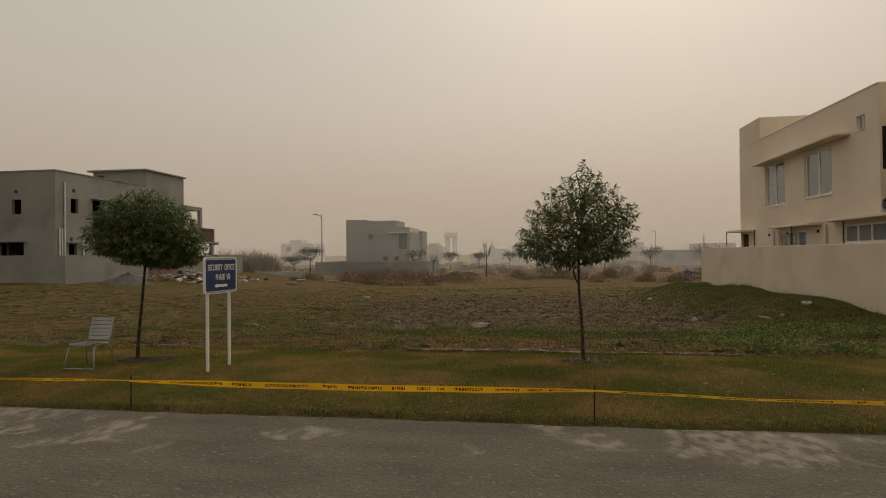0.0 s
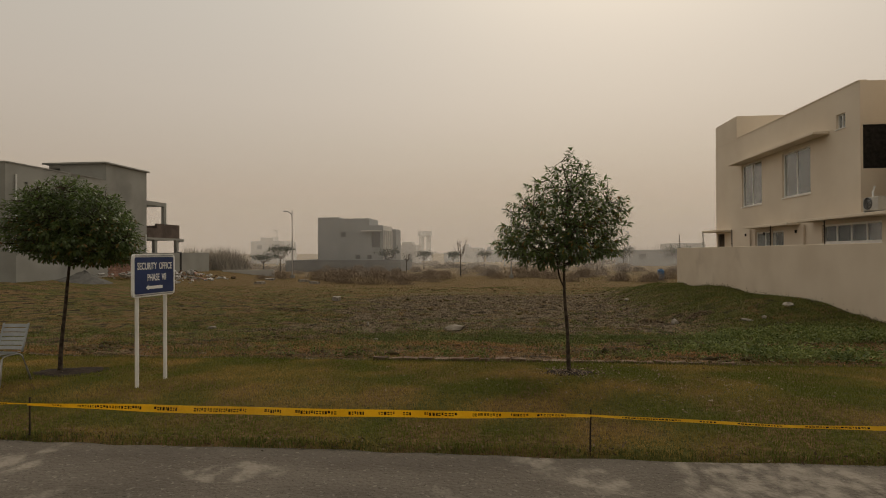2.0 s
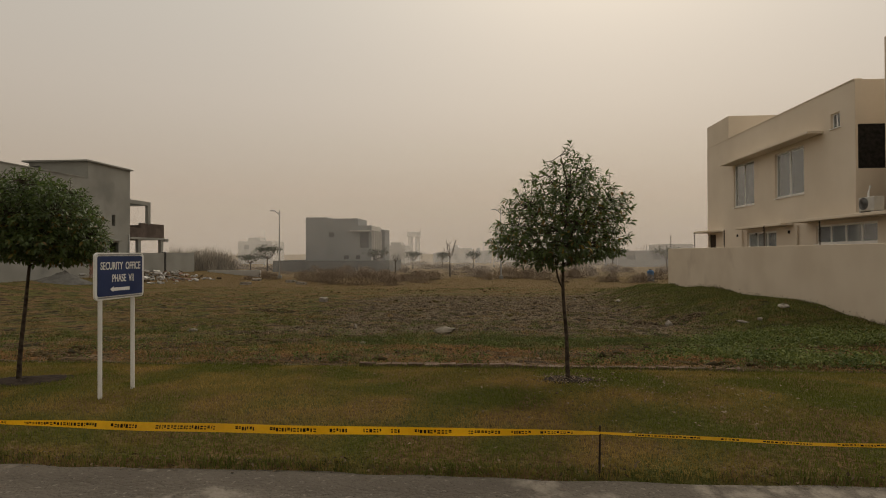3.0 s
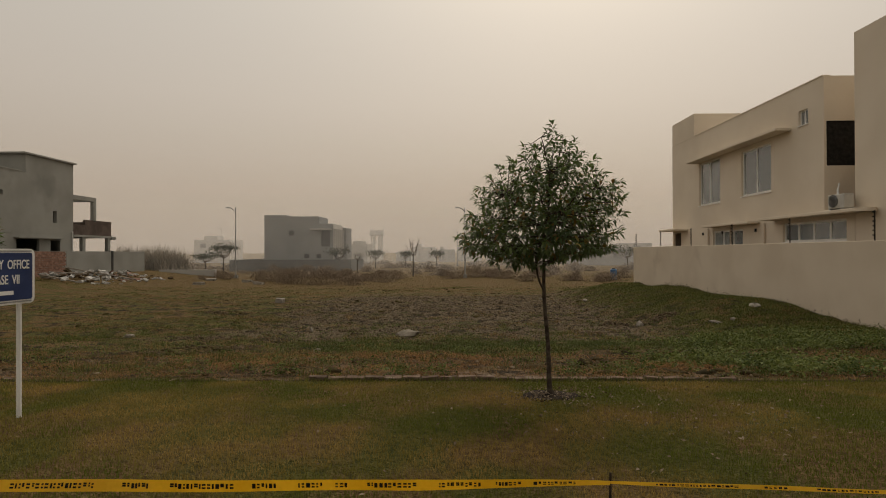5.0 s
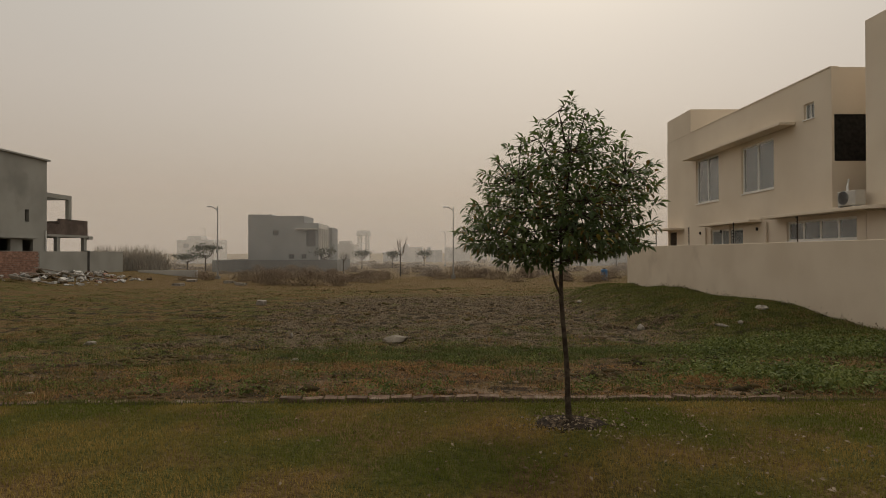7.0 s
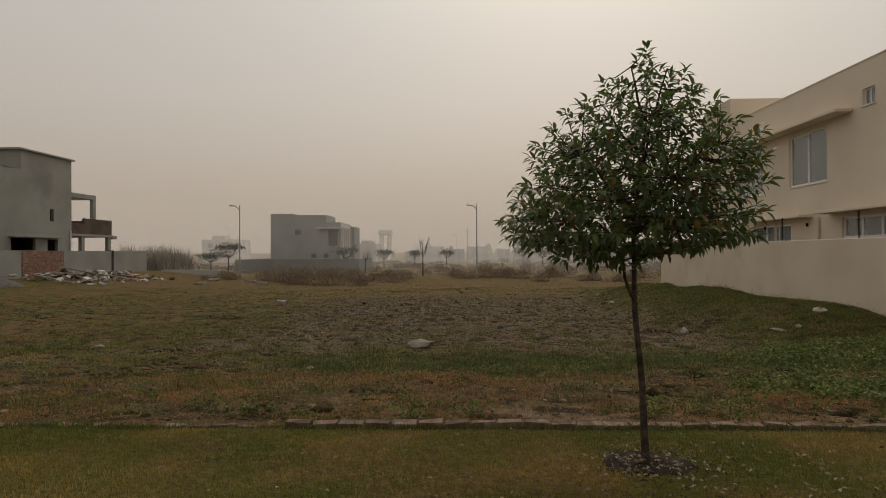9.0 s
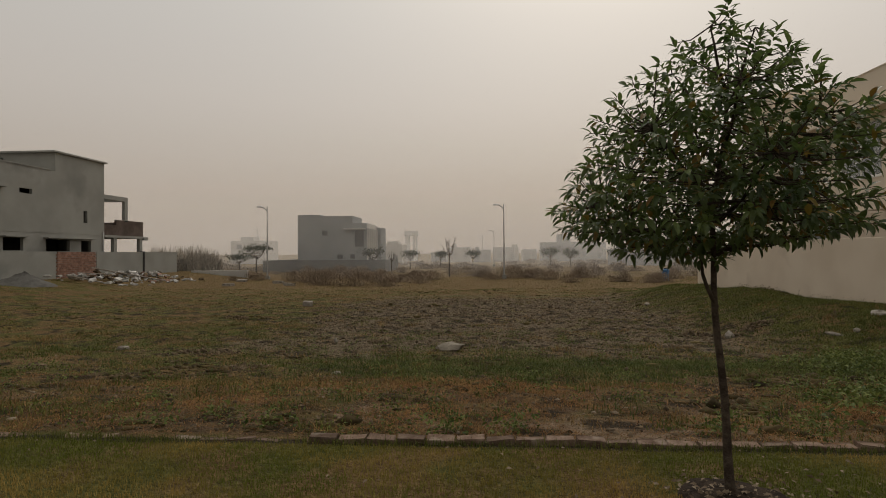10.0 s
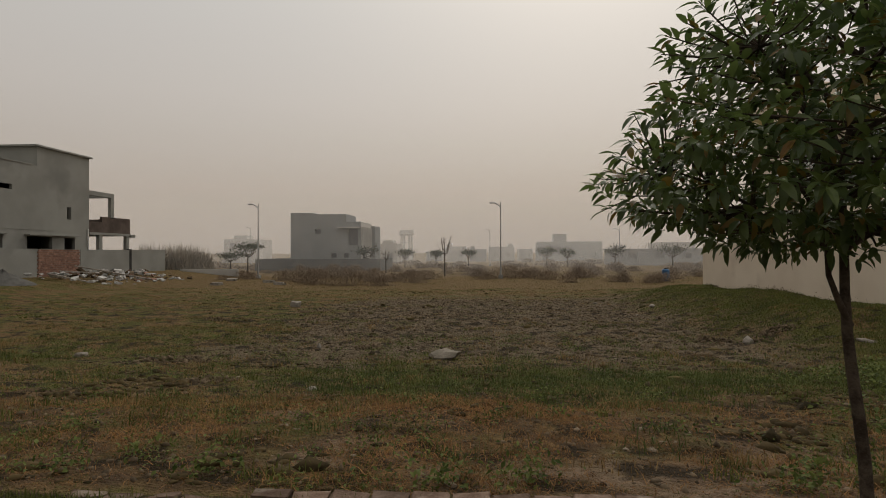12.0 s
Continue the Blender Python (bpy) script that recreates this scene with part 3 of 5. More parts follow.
def grey_house():
    h = thing("house", pose(0, 0, 0), "unfinished two-storey house in bare grey cement render", "house")
    X, Y = -33.0, 36.1
    side = [(37.49, 38.2, 5.06, 6.14), (37.3, 38.05, 1.99, 2.77), (37.65, 37.9, 6.6, 6.85), (39.6, 40.95, 4.0, 6.2), (42.58, 43.68, 6.04, 6.4), (48.91, 49.35, 4.25, 5.23),
            (40.0, 40.6, 1.95, 2.85), (41.23, 42.9, 1.98, 2.88), (44.98, 47.38, 1.92, 2.84), (48.63, 49.78, 1.89, 2.78), (37.4, 37.65, 3.0, 3.25)]
    part("wall", pierced('x', X - 0.23, 0.23, Y, 51.4, -0.6, 8.0, side), M_CONC, h)
    front = [(-36.5, -35.75, 4.95, 6.0), (-37.6, -35.55, 1.98, 2.87), (-36.3, -36.05, 6.45, 6.7), (-42.0, -40.5, 4.4, 6.1)]
    part("wall", pierced('y', Y, 0.23, -46.0, X - 0.23, -0.6, 8.0, front), M_CONC, h)
    part("wall", boxed(-46.0, X - 0.23, 51.17, 51.4, -0.6, 8.0), M_CONC, h)
    part("wall", boxed(-46.0, -45.77, Y + 0.23, 51.17, -0.6, 8.0), M_CONC, h)
    part("roof", boxed(-45.77, X - 0.23, Y + 0.23, 51.17, 7.1, 7.25), M_CONC, h)
    part("floor_slab", boxed(-45.77, X - 0.23, Y + 0.23, 51.17, 3.3, 3.5), M_CONC, h)
    # added wall behind the openings, its near-black colour standing in for room shade
    part("dark_partition", boxed(-37.2, -37.0, Y + 0.23, 51.17, -0.6, 7.1), M_DARK, h)
    part("stair_tower_wall", pierced('x', X - 0.23, 0.23, 45.9, 51.4, 8.0, 9.42), M_CONC, h)
    part("stair_tower_wall", pierced('y', 45.9, 0.23, -38.2, X - 0.23, 8.0, 9.42, ((-38.0, -37.2, 8.3, 9.1),)), M_CONC, h)
    part("stair_tower_wall", boxed(-38.2, -37.97, 46.13, 51.4, 8.0, 9.42), M_CONC, h)
    part("stair_tower_wall", boxed(-37.97, X - 0.23, 51.17, 51.4, 8.0, 9.42), M_CONC, h)
    part("roof_slab", boxed(-38.6, X + 0.18, 45.6, 51.6, 9.42, 9.55, 0.01), M_CONC, h)
    part("parapet_coping", boxed(X - 0.27, X + 0.05, Y - 0.05, 45.38, 8.0, 8.08), M_CONC, h)
    part("parapet_coping", boxed(-46.0, X - 0.27, Y - 0.05, Y + 0.27, 8.0, 8.08), M_CONC, h)
    for y0, y1, z in ((39.4, 41.2, 6.25), (41.0, 43.1, 2.92), (44.7, 49.95, 2.90), (37.15, 38.2, 2.84)):
        part("canopy", boxed(X, X + 0.45, y0, y1, z, z + 0.08), M_CONC, h)
    part("canopy", boxed(-37.8, -35.3, Y - 0.45, Y, 2.95, 3.03), M_CONC, h)
    part("string_course", boxed(X, X + 0.025, Y, 51.4, 3.30, 3.42), M_CONC, h)
    for y, z0, z1 in ((36.87, 1.5, 7.28), (36.4, 1.5, 3.9), (36.62, 1.5, 3.9), (38.6, 1.5, 3.4), (51.2, -0.4, 3.6)):
        bm = bmesh.new()
        tube(bm, [(X + 0.07, y, z0), (X + 0.07, y, z1)], 0.055, 8)
        part("drain_pipe", bm, M_PVC, h, "white plastic drain pipe")
    # porch and balcony frame on the street side
    part("balcony_beam", boxed(X - 0.3, X, 51.4, 54.6, 6.45, 6.82), M_CONC, h)
    part("balcony_beam", boxed(-39.0, X - 0.3, 54.3, 54.6, 6.45, 6.82), M_CONC, h)
    part("balcony_post", boxed(X - 0.3, X, 54.2, 54.6, 4.6, 6.45), M_CONC, h)
    part("balcony_slab", boxed(-39.0, X + 0.05, 51.4, 57.0, 3.15, 3.35), M_CONC, h)
    part("balcony_parapet", boxed(X - 0.2, X, 51.4, 53.0, 3.35, 4.25), M_BRICK_RAW, h, "bare dark brown brick parapet")
    part("balcony_parapet", boxed(X - 0.2, X, 53.0, 56.9, 3.35, 4.72), M_BRICK_RAW, h, "bare dark brown brick parapet")
    part("balcony_parapet", boxed(-39.0, X - 0.2, 56.7, 56.9, 3.35, 4.72), M_BRICK_RAW, h, "bare dark brown brick parapet")
    for y in (52.9, 56.6):
        part("porch_post", boxed(X - 0.32, X - 0.02, y - 0.2, y + 0.2, -0.6, 3.15), M_CONC, h)
    part("porch_beam", boxed(X - 0.32, X + 0.12, 56.9, 57.5, 3.0, 3.3), M_CONC, h)
    return h


def grey_boundary():
    w = tagged(part("wall_west", boxed(-32.0, -31.77, 35.6, 44.4, -0.9, 1.90), M_CONC), "rendered grey boundary wall of the unfinished house", "wall", kind="structure")
    part("wall_return", boxed(-46.0, -32.0, 35.6, 35.83, -0.9, 1.92), M_CONC, w)
    part("wall_run", boxed(-32.0, -31.77, 48.75, 60.6, -0.9, 1.88), M_CONC, w)
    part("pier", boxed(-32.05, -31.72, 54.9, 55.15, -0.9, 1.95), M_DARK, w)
    part("brick_core", boxed(-31.97, -31.80, 44.4, 48.75, -0.9, 1.88), M_CONC, w)
    bm = boxed(0, 0.06, -0.112, 0.112, -0.034, 0.034)
    me = bpy.data.meshes.new("brick")
    bm.to_mesh(me)
    bm.free()
    me.materials.append(M_BRICK_RED)
    for r in range(16):
        for c in range(18):
            y = 44.53 + c * 0.237 + (0.118 if r % 2 else 0)
            if y > 48.65:
                continue
            b = new("brick", me)
            b.parent = w
            b.location = (-31.80 + rnd.uniform(-0.006, 0.006), y, -0.30 + r * 0.14)
            b.scale = (1, 1, 1.85)
    return w


M_BRICK_RAW = material("dark_bare_brickwork", (0.085, 0.066, 0.056), (0.135, 0.105, 0.088), 0.95, 1.5, 14, 0.5)
M_BRICK_RED = material("new_red_brick", (0.20, 0.115, 0.085), (0.29, 0.175, 0.13), 0.95, 5, 40, 0.3, spread=0.25)
cream_house(), air_conditioner(), boundary_wall_cream(), grey_house(), grey_boundary()


# ---- far houses and street furniture ----
# dark of far rooms lifted to grey, haze put into the colour
M_FARROOM = material("far_room_hazed_grey", (0.10, 0.10, 0.10), (0.15, 0.15, 0.145), 0.5, 0.6, 10, 0.0)
M_YARD = material("dark_unpainted_yard_wall", (0.13, 0.13, 0.125), (0.17, 0.17, 0.16), 0.92, 0.5, 10, 0.1)


def middle_house():
    h = thing("house", pose(0, 0, 0), "pale grey two-storey house standing across the open plots", "house")
    G = -0.95
    win = [(-23.6, -22.8, 4.2, 4.9), (-18.9, -17.6, 2.6, 4.9), (-21.4, -20.6, 0.9, 1.5), (-19.6, -18.9, 0.9, 1.5)]
    part("wall", pierced('y', 84.0, 0.25, -27.1, -17.2, G, 5.9, win), M_FARHOUSE, h)
    part("wall", boxed(-27.1, -23.8, 84.0, 88.0, 5.9, 7.15), M_FARHOUSE, h)
    part("wall", boxed(-23.8, -19.2, 84.0, 90.0, 5.9, 6.95), M_FARHOUSE, h)
    side = [(84.8 + k * 1.5, 85.6 + k * 1.5, 2.9, 4.9) for k in range(4)] + [(85.2, 88.0, 0.2, 2.0)]
    part("wall", pierced('x', -17.45, 0.25, 84.25, 91.5, G, 5.9, side), M_FARPALE, h)
    part("wall", boxed(-27.1, -26.85, 84.25, 96.0, G, 5.9), M_FARHOUSE, h)
    part("wall", boxed(-20.0, -16.6, 91.5, 96.0, G, 5.6), M_FARHOUSE, h)
    part("wall", boxed(-26.85, -20.0, 95.75, 96.0, G, 5.9), M_FARHOUSE, h)
    part("roof", boxed(-26.85, -17.45, 84.25, 95.75, 5.5, 5.7), M_FARHOUSE, h)
    # added wall close behind the openings, coloured as hazed dark windows
    part("far_window_backing", boxed(-26.8, -17.6, 84.6, 84.8, G, 5.5), M_FARROOM, h)
    part("canopy", boxed(-20.3, -17.3, 83.3, 84.0, 5.0, 5.15), M_FARPALE, h)
    for y in (84.7, 86.2, 87.7, 89.2, 90.5):
        part("pilaster", boxed(-17.2, -16.9, y - 0.12, y + 0.12, 2.2, 5.2), M_FARPALE, h)
    part("yard_wall", boxed(-31.0, -14.0, 81.0, 81.23, G, 0.75), M_YARD, h)
    part("yard_wall", boxed(-14.23, -14.0, 81.23, 92.0, G, 0.75), M_YARD, h)
    part("yard_wall", boxed(-31.0, -30.77, 81.23, 96.0, G, 0.75), M_YARD, h)


def block_house(x0, x1, y, z1, mat, steps=(), depth=9.0, label="pale flat-roofed house far off in the smog"):
    h = thing("house", pose((x0 + x1) / 2, y, -0.95), label, "house", "far houses")
    hw, top = (x1 - x0) / 2, z1 + 0.95
    n = max(2, int((x1 - x0) / 4.5))
    win = [(-hw + (k + 0.35) * 2 * hw / n, -hw + (k + 0.65) * 2 * hw / n, zz, zz + 1.2) for k in range(n) for zz in (1.2, 4.0) if zz + 1.6 < top]
    part("wall", pierced('y', 0.0, 0.25, -hw, hw, 0, top, win), mat, h)
    part("wall", boxed(-hw, -hw + 0.25, 0.25, depth, 0, top), mat, h)
    part("wall", boxed(hw - 0.25, hw, 0.25, depth, 0, top), mat, h)
    part("wall", boxed(-hw + 0.25, hw - 0.25, depth - 0.25, depth, 0, top), mat, h)
    part("roof", boxed(-hw + 0.25, hw - 0.25, 0.25, depth - 0.25, top - 0.8, top - 0.6), mat, h)
    for a, c, t in steps:
        part("stair_tower_wall", boxed(-hw + a, -hw + c, 0.5, 4.5, top, top + t), mat, h)
    return h


middle_house()
block_house(-67.5, -58.0, 150, 5.2, M_FARPALE, ((2.5, 6.0, 1.0),))
block_house(-24.5, -19.0, 130, 3.6, M_FARPALE, ((2.2, 4.6, 0.7),))
block_house(-33.0, -26.5, 178, 2.4, M_FARPALE)
block_house(-16.5, -12.0, 172, 1.9, M_FARHOUSE)
block_house(-3.6, 1.0, 162, 2.5, M_FARHOUSE, ((0.3, 1.4, 0.8),))
block_house(-36.0, -24.0, 190, 2.6, M_FARPALE)
block_house(-10.5, -4.5, 160, 3.2, M_FARPALE, ((1.0, 2.2, 0.9),))
block_house(1.8, 9.0, 168, 3.2, M_FARPALE, ((5.4, 6.8, 0.8),))
block_house(11.0, 15.0, 178, 2.6, M_FARPALE)
block_house(16.0, 34.0, 170, 4.6, M_FARHOUSE, ((4.5, 8.0, 2.2),))
block_house(38.0, 45.0, 130, 3.6, M_FARPALE)
block_house(-90.0, -78.0, 200, 4.5, M_FARPALE)


def street_lamp(x, y, h):
    p = thing("street_lamp", pose(x, y, gz(x, y)), "tall grey street lamp with a short curved arm", "street lamp", "street lamps")
    bm = bmesh.new()
    tube(bm, [(0, 0, 0), (0, 0, h * 0.5), (0, 0, h)], [0.085, 0.06, 0.04], 8)
    part("pole", bm, M_STEEL, p)
    bm = bmesh.new()
    tube(bm, [(0, 0, h * 0.93), (-0.25, 0, h * 0.965), (-0.5, 0, h * 0.985)], 0.045, 6)
    part("arm", bm, M_STEEL, p)
    part("lamp_head", boxed(-1.0, -0.45, -0.11, 0.11, h * 0.985 - 0.03, h * 0.985 + 0.07, 0.03), M_STEEL, p)
    part("base", boxed(-0.2, 0.2, -0.2, 0.2, 0, 0.35), M_CONC, p)


for x, y, h in ((-22.1, 60.0, 7.3), (1.25, 60.0, 7.2), (1.1, 110.0, 6.7), (-52.0, 130.0, 8.3), (21.9, 100.0, 6.3), (-1.2, 150.0, 7.0)):
    street_lamp(x, y, h)


def water_tower():
    w = thing("water_tower", pose(-26.0, 200, -0.95), "distant concrete water tower with a round deck on legs", "water tower")
    for k in range(6):
        a = k * math.tau / 6
        bm = bmesh.new()
        tube(bm, [(2.0 * math.cos(a), 2.0 * math.sin(a), 0), (1.8 * math.cos(a), 1.8 * math.sin(a), 8.5)], 0.28, 6)
        part("leg", bm, M_FARPALE, w)
    bm = bmesh.new()
    tube(bm, [(0, 0, 8.5), (0, 0, 8.9), (0, 0, 9.8), (0, 0, 10.3)], [2.4, 2.6, 2.4, 2.3], 20)
    part("tank", bm, M_FARPALE, w)
    for x in (-2.3, 2.3):
        part("mast", boxed(x - 0.06, x + 0.06, -0.06, 0.06, 10.2, 12.2), M_FARPALE, w)
    for z in (3.0, 6.0):
        bm = bmesh.new()
        tube(bm, [(1.9 * math.cos(k * math.tau / 12), 1.9 * math.sin(k * math.tau / 12), z) for k in range(13)], 0.12, 5)
        part("ring_beam", bm, M_FARPALE, w)


water_tower()


# ---- far clutter ----
def long_shed():
    s = thing("shed", pose(24.0, 112.0, -0.95), "long low grey shed with bare steel rods on its roof", "shed")
    part("wall", pierced('y', 0, 0.25, 0, 16.0, 0, 2.9, ((2.4, 4.0, 1.3, 2.3), (7.2, 8.8, 1.3, 2.3), (12.0, 13.6, 1.3, 2.3))), M_FARHOUSE, s)
    part("wall", boxed(0, 0.25, 0.25, 9.0, 0, 2.9), M_FARHOUSE, s)
    part("wall", boxed(15.75, 16.0, 0.25, 9.0, 0, 2.9), M_FARHOUSE, s)
    part("wall", boxed(0.25, 15.75, 8.75, 9.0, 0, 2.9), M_FARHOUSE, s)
    part("roof", boxed(-0.3, 16.3, -0.3, 9.3, 2.9, 3.1), M_FARHOUSE, s)
    for k in range(22):
        x, y = rnd.uniform(0.3, 15.7), rnd.uniform(0, 8)
        bm = bmesh.new()
        tube(bm, [(x, y, 3.09), (x + rnd.uniform(-0.4, 0.4), y, 3.1 + rnd.uniform(0.4, 1.3))], 0.05, 5)
        part("steel_rod", bm, M_STAKE, s)


def water_tank():
    t = thing("water_tank", pose(14.8, 55.0, gz(14.8, 55.0)), "blue plastic water tank standing in the scrub", "water tank")
    bm = bmesh.new()
    tube(bm, [(0, 0, 0), (0, 0, 0.95), (0, 0, 1.05)], [0.30, 0.30, 0.2], 18)
    part("body", bm, M_TANK, t)
    bm = bmesh.new()
    tube(bm, [(0, 0, 1.05), (0, 0, 1.12)], 0.13, 14)
    part("lid", bm, M_BLACK, t)


def low_wall():
    part_ = part("low_wall", boxed(-30.5, -24.6, 61.0, 61.3, -1.0, -0.02), M_FARPALE)
    tagged(part_, "low pale concrete wall beside the rubble", "low wall")


long_shed(), water_tank(), low_wall()


# ---- sign ----
def letters(word, size, mat, parent, at, name="lettering"):
    """A word in the built-in font, as mesh, upright in the board's plane (x along the board, z up)."""
    cu = bpy.data.curves.new(name, 'FONT')
    cu.body, cu.size, cu.align_x, cu.align_y, cu.extrude, cu.offset = word, size, 'CENTER', 'CENTER', 0.0015, 0.0012
    tmp = bpy.data.objects.new(name, cu)
    me = bpy.data.meshes.new_from_object(tmp)
    bpy.data.objects.remove(tmp)
    for v in me.vertices:
        v.co = (v.co.x * 0.80, -v.co.z, v.co.y * 1.25)
    ob = finish(name, me, mat, parent)
    ob.location = at
    return ob


def sign():
    x0, y0 = -4.18, 7.67
    s = thing("sign", pose(x0, y0, gz(x0, y0), 0, 0, 85.0), "white-framed navy sign lettered SECURITY OFFICE PHASE VII on two posts", "sign")
    g = gz(x0, y0)
    for x in (-0.245, 0.245):
        bm = bmesh.new()
        tube(bm, [(x, 0.035, -0.15), (x, 0.035, 1.70 - g)], 0.022, 12)
        part("post", bm, M_WHITE, s)
    zc = 1.48 - g

    def rounded(w, h, r, y_a, y_b):
        bm, vs = bmesh.new(), []
        for cx, cz, a0 in ((w - r, h - r, 0), (-w + r, h - r, 90), (-w + r, -h + r, 180), (w - r, -h + r, 270)):
            for k in range(6):
                a = radians(a0 + k * 18)
                vs.append((cx + r * math.cos(a), cz + r * math.sin(a)))
        f = [bm.verts.new((x, y_a, zc + z)) for x, z in vs]
        b = [bm.verts.new((x, y_b, zc + z)) for x, z in vs]
        bm.faces.new(f), bm.faces.new(b[::-1])
        for i in range(len(f)):
            j = (i + 1) % len(f)
            bm.faces.new((f[i], b[i], b[j], f[j]))
        return bm
    board = part("board", rounded(0.368, 0.252, 0.05, -0.012, 0.012), M_WHITE, s, "white sheet-steel board with rounded corners")
    part("blue_field", rounded(0.338, 0.214, 0.02, -0.016, -0.0125), M_BLUE, board, "navy painted field")
    for z in (0.230, -0.230):
        part("edge_strip", boxed(-0.33, 0.33, -0.016, -0.0125, zc + z - 0.006, zc + z + 0.006), M_STEEL, board)
    letters("SECURITY  OFFICE", 0.092, M_WHITE, board, (0.0, -0.018, zc + 0.105))
    letters("PHASE  VII", 0.092, M_WHITE, board, (0.03, -0.018, zc - 0.030))
    bm = bmesh.new()
    pts = [(-0.16, 0), (-0.115, 0.032), (-0.115, 0.018), (0.13, 0.018), (0.13, -0.018), (-0.115, -0.018), (-0.115, -0.032)]
    f = [bm.verts.new((x, -0.0185, zc - 0.145 + z)) for x, z in pts]
    b = [bm.verts.new((x, -0.0165, zc - 0.145 + z)) for x, z in pts]
    bm.faces.new(f), bm.faces.new(b[::-1])
    for i in range(7):
        bm.faces.new((f[i], b[i], b[(i + 1) % 7], f[(i + 1) % 7]))
    part("arrow", bm, M_WHITE, board)


# ---- chair ----
def chair():
    cx, cy = -6.07, 7.50
    c = thing("chair", pose(cx, cy, gz(cx, cy), 0, 0, 181), "grey slatted outdoor chair with bent metal legs standing on the lawn", "chair")
    c.scale = (0.80, 0.80, 0.80)
    # own axes: y is the way the sitter faces, x his right, origin on the ground under the seat
    bm = bmesh.new()
    n = 10
    rows_ = []
    for i in range(n + 1):
        v = i / n
        yy = -0.22 + 0.46 * v
        z = 0.44 + 0.018 * math.sin(v * math.pi) * -1 + (0.02 * v) - (0.03 * max(0, v - 0.85) / 0.15)
        w = 0.215 + 0.015 * math.sin(v * math.pi)
        rows_.append([(-w, yy, z + 0.012), (-w * 0.6, yy, z), (0, yy, z - 0.004), (w * 0.6, yy, z), (w, yy, z + 0.012)])
    top = [[bm.verts.new(p) for p in r] for r in rows_]
    for a, b in zip(top, top[1:]):
        for k in range(4):
            bm.faces.new((a[k], a[k + 1], b[k + 1], b[k]))
    bmesh.ops.solidify(bm, geom=bm.faces[:], thickness=0.014)
    part("seat", bm, M_CHAIR, c, smooth=True)
    back = part("backrest", bmesh.new(), M_CHAIR, c)
    tilt = lambda h: -0.22 - 0.30 * h
    for sx in (-1, 1):
        bm = bmesh.new()
        tube(bm, [(sx * 0.205, tilt(h), 0.44 + h) for h in (0.0, 0.1, 0.2, 0.3, 0.40, 0.425)], [0.016, 0.016, 0.016, 0.016, 0.016, 0.010], 8)
        part("upright", bm, M_CHAIR, back, smooth=True)
    for k in range(6):
        h0 = 0.03 + k * 0.066
        bm = bmesh.new()
        cols = []
        for i in range(7):
            u = -1 + i / 3
            bow = -0.025 * (1 - u * u)
            cols.append([bm.verts.new((u * 0.2, tilt(h) + bow + d, 0.44 + h)) for h, d in ((h0, 0.007), (h0 + 0.05, 0.007), (h0 + 0.05, -0.007), (h0, -0.007))])
        for a, b in zip(cols, cols[1:]):
            for q in range(4):
                bm.faces.new((a[q], a[(q + 1) % 4], b[(q + 1) % 4], b[q]))
        bm.faces.new(cols[0]), bm.faces.new(cols[-1][::-1])
        part("slat", bm, M_CHAIR, back)
    for sx in (-1, 1):
        bm = bmesh.new()
        side = [(0.29, 0.27, 0.0), (0.262, 0.225, 0.20), (0.235, 0.175, 0.385), (0.225, 0.13, 0.422), (0.22, 0.0, 0.430), (0.22, -0.14, 0.422), (0.232, -0.19, 0.385), (0.262, -0.24, 0.20), (0.29, -0.29, 0.0)]
        tube(bm, [(sx * x, y, z) for x, y, z in side], 0.0135, 8)
        part("leg_frame", bm, M_STEEL, c, smooth=True)
    for y, z in ((0.262, 0.035), (0.10, 0.425), (-0.12, 0.425)):
        bm = bmesh.new()
        w = 0.284 if z < 0.1 else 0.222
        tube(bm, [(-w, y, z), (w, y, z)], 0.011, 8)
        part("crossbar", bm, M_STEEL, c, smooth=True)


sign()
chair()


# ---- barrier tape on stakes ----
STAKES = (-9.25, -4.22, 0.67, 5.65)


def stake(x):
    s = thing("stake", pose(x, 5.90, gz(x, 5.90)), "short dark steel stake driven into the lawn edge", "stake", "stakes that hold the tape")
    bm = bmesh.new()
    tube(bm, [(0, 0, -0.2), (0.004, 0, 0.1), (0.008, -0.004, 0.36)], [0.008, 0.008, 0.007], 7)
    part("bar", bm, M_STAKE, s)


def tape_at(x):
    """Middle height, lean and half width of the tape at x."""
    k = max(i for i in range(3) if STAKES[i] <= x or i == 0)
    u = (x - STAKES[k]) / (STAKES[k + 1] - STAKES[k])
    sag = -0.018 * math.sin(u * math.pi)
    pinch = min(1.0, 0.35 + 3.0 * min(u, 1 - u))
    low = 0.035 * max(0.0, min(1.0, (x - 0.6) / 1.5))
    lean = 0.25 * math.sin(x * 1.9) + (0.75 if k == 2 else 0.1) * math.sin(u * math.pi)
    return 0.424 + sag - low - (0.015 if k == 0 else 0.010 + 0.010 * max(0.0, 1 - u) if k == 1 else 0.006), lean, (0.018, 0.037, 0.021)[k] * (0.75 + 0.25 * math.sin(x * 2.3)) * pinch if k != 1 else 0.032 * pinch


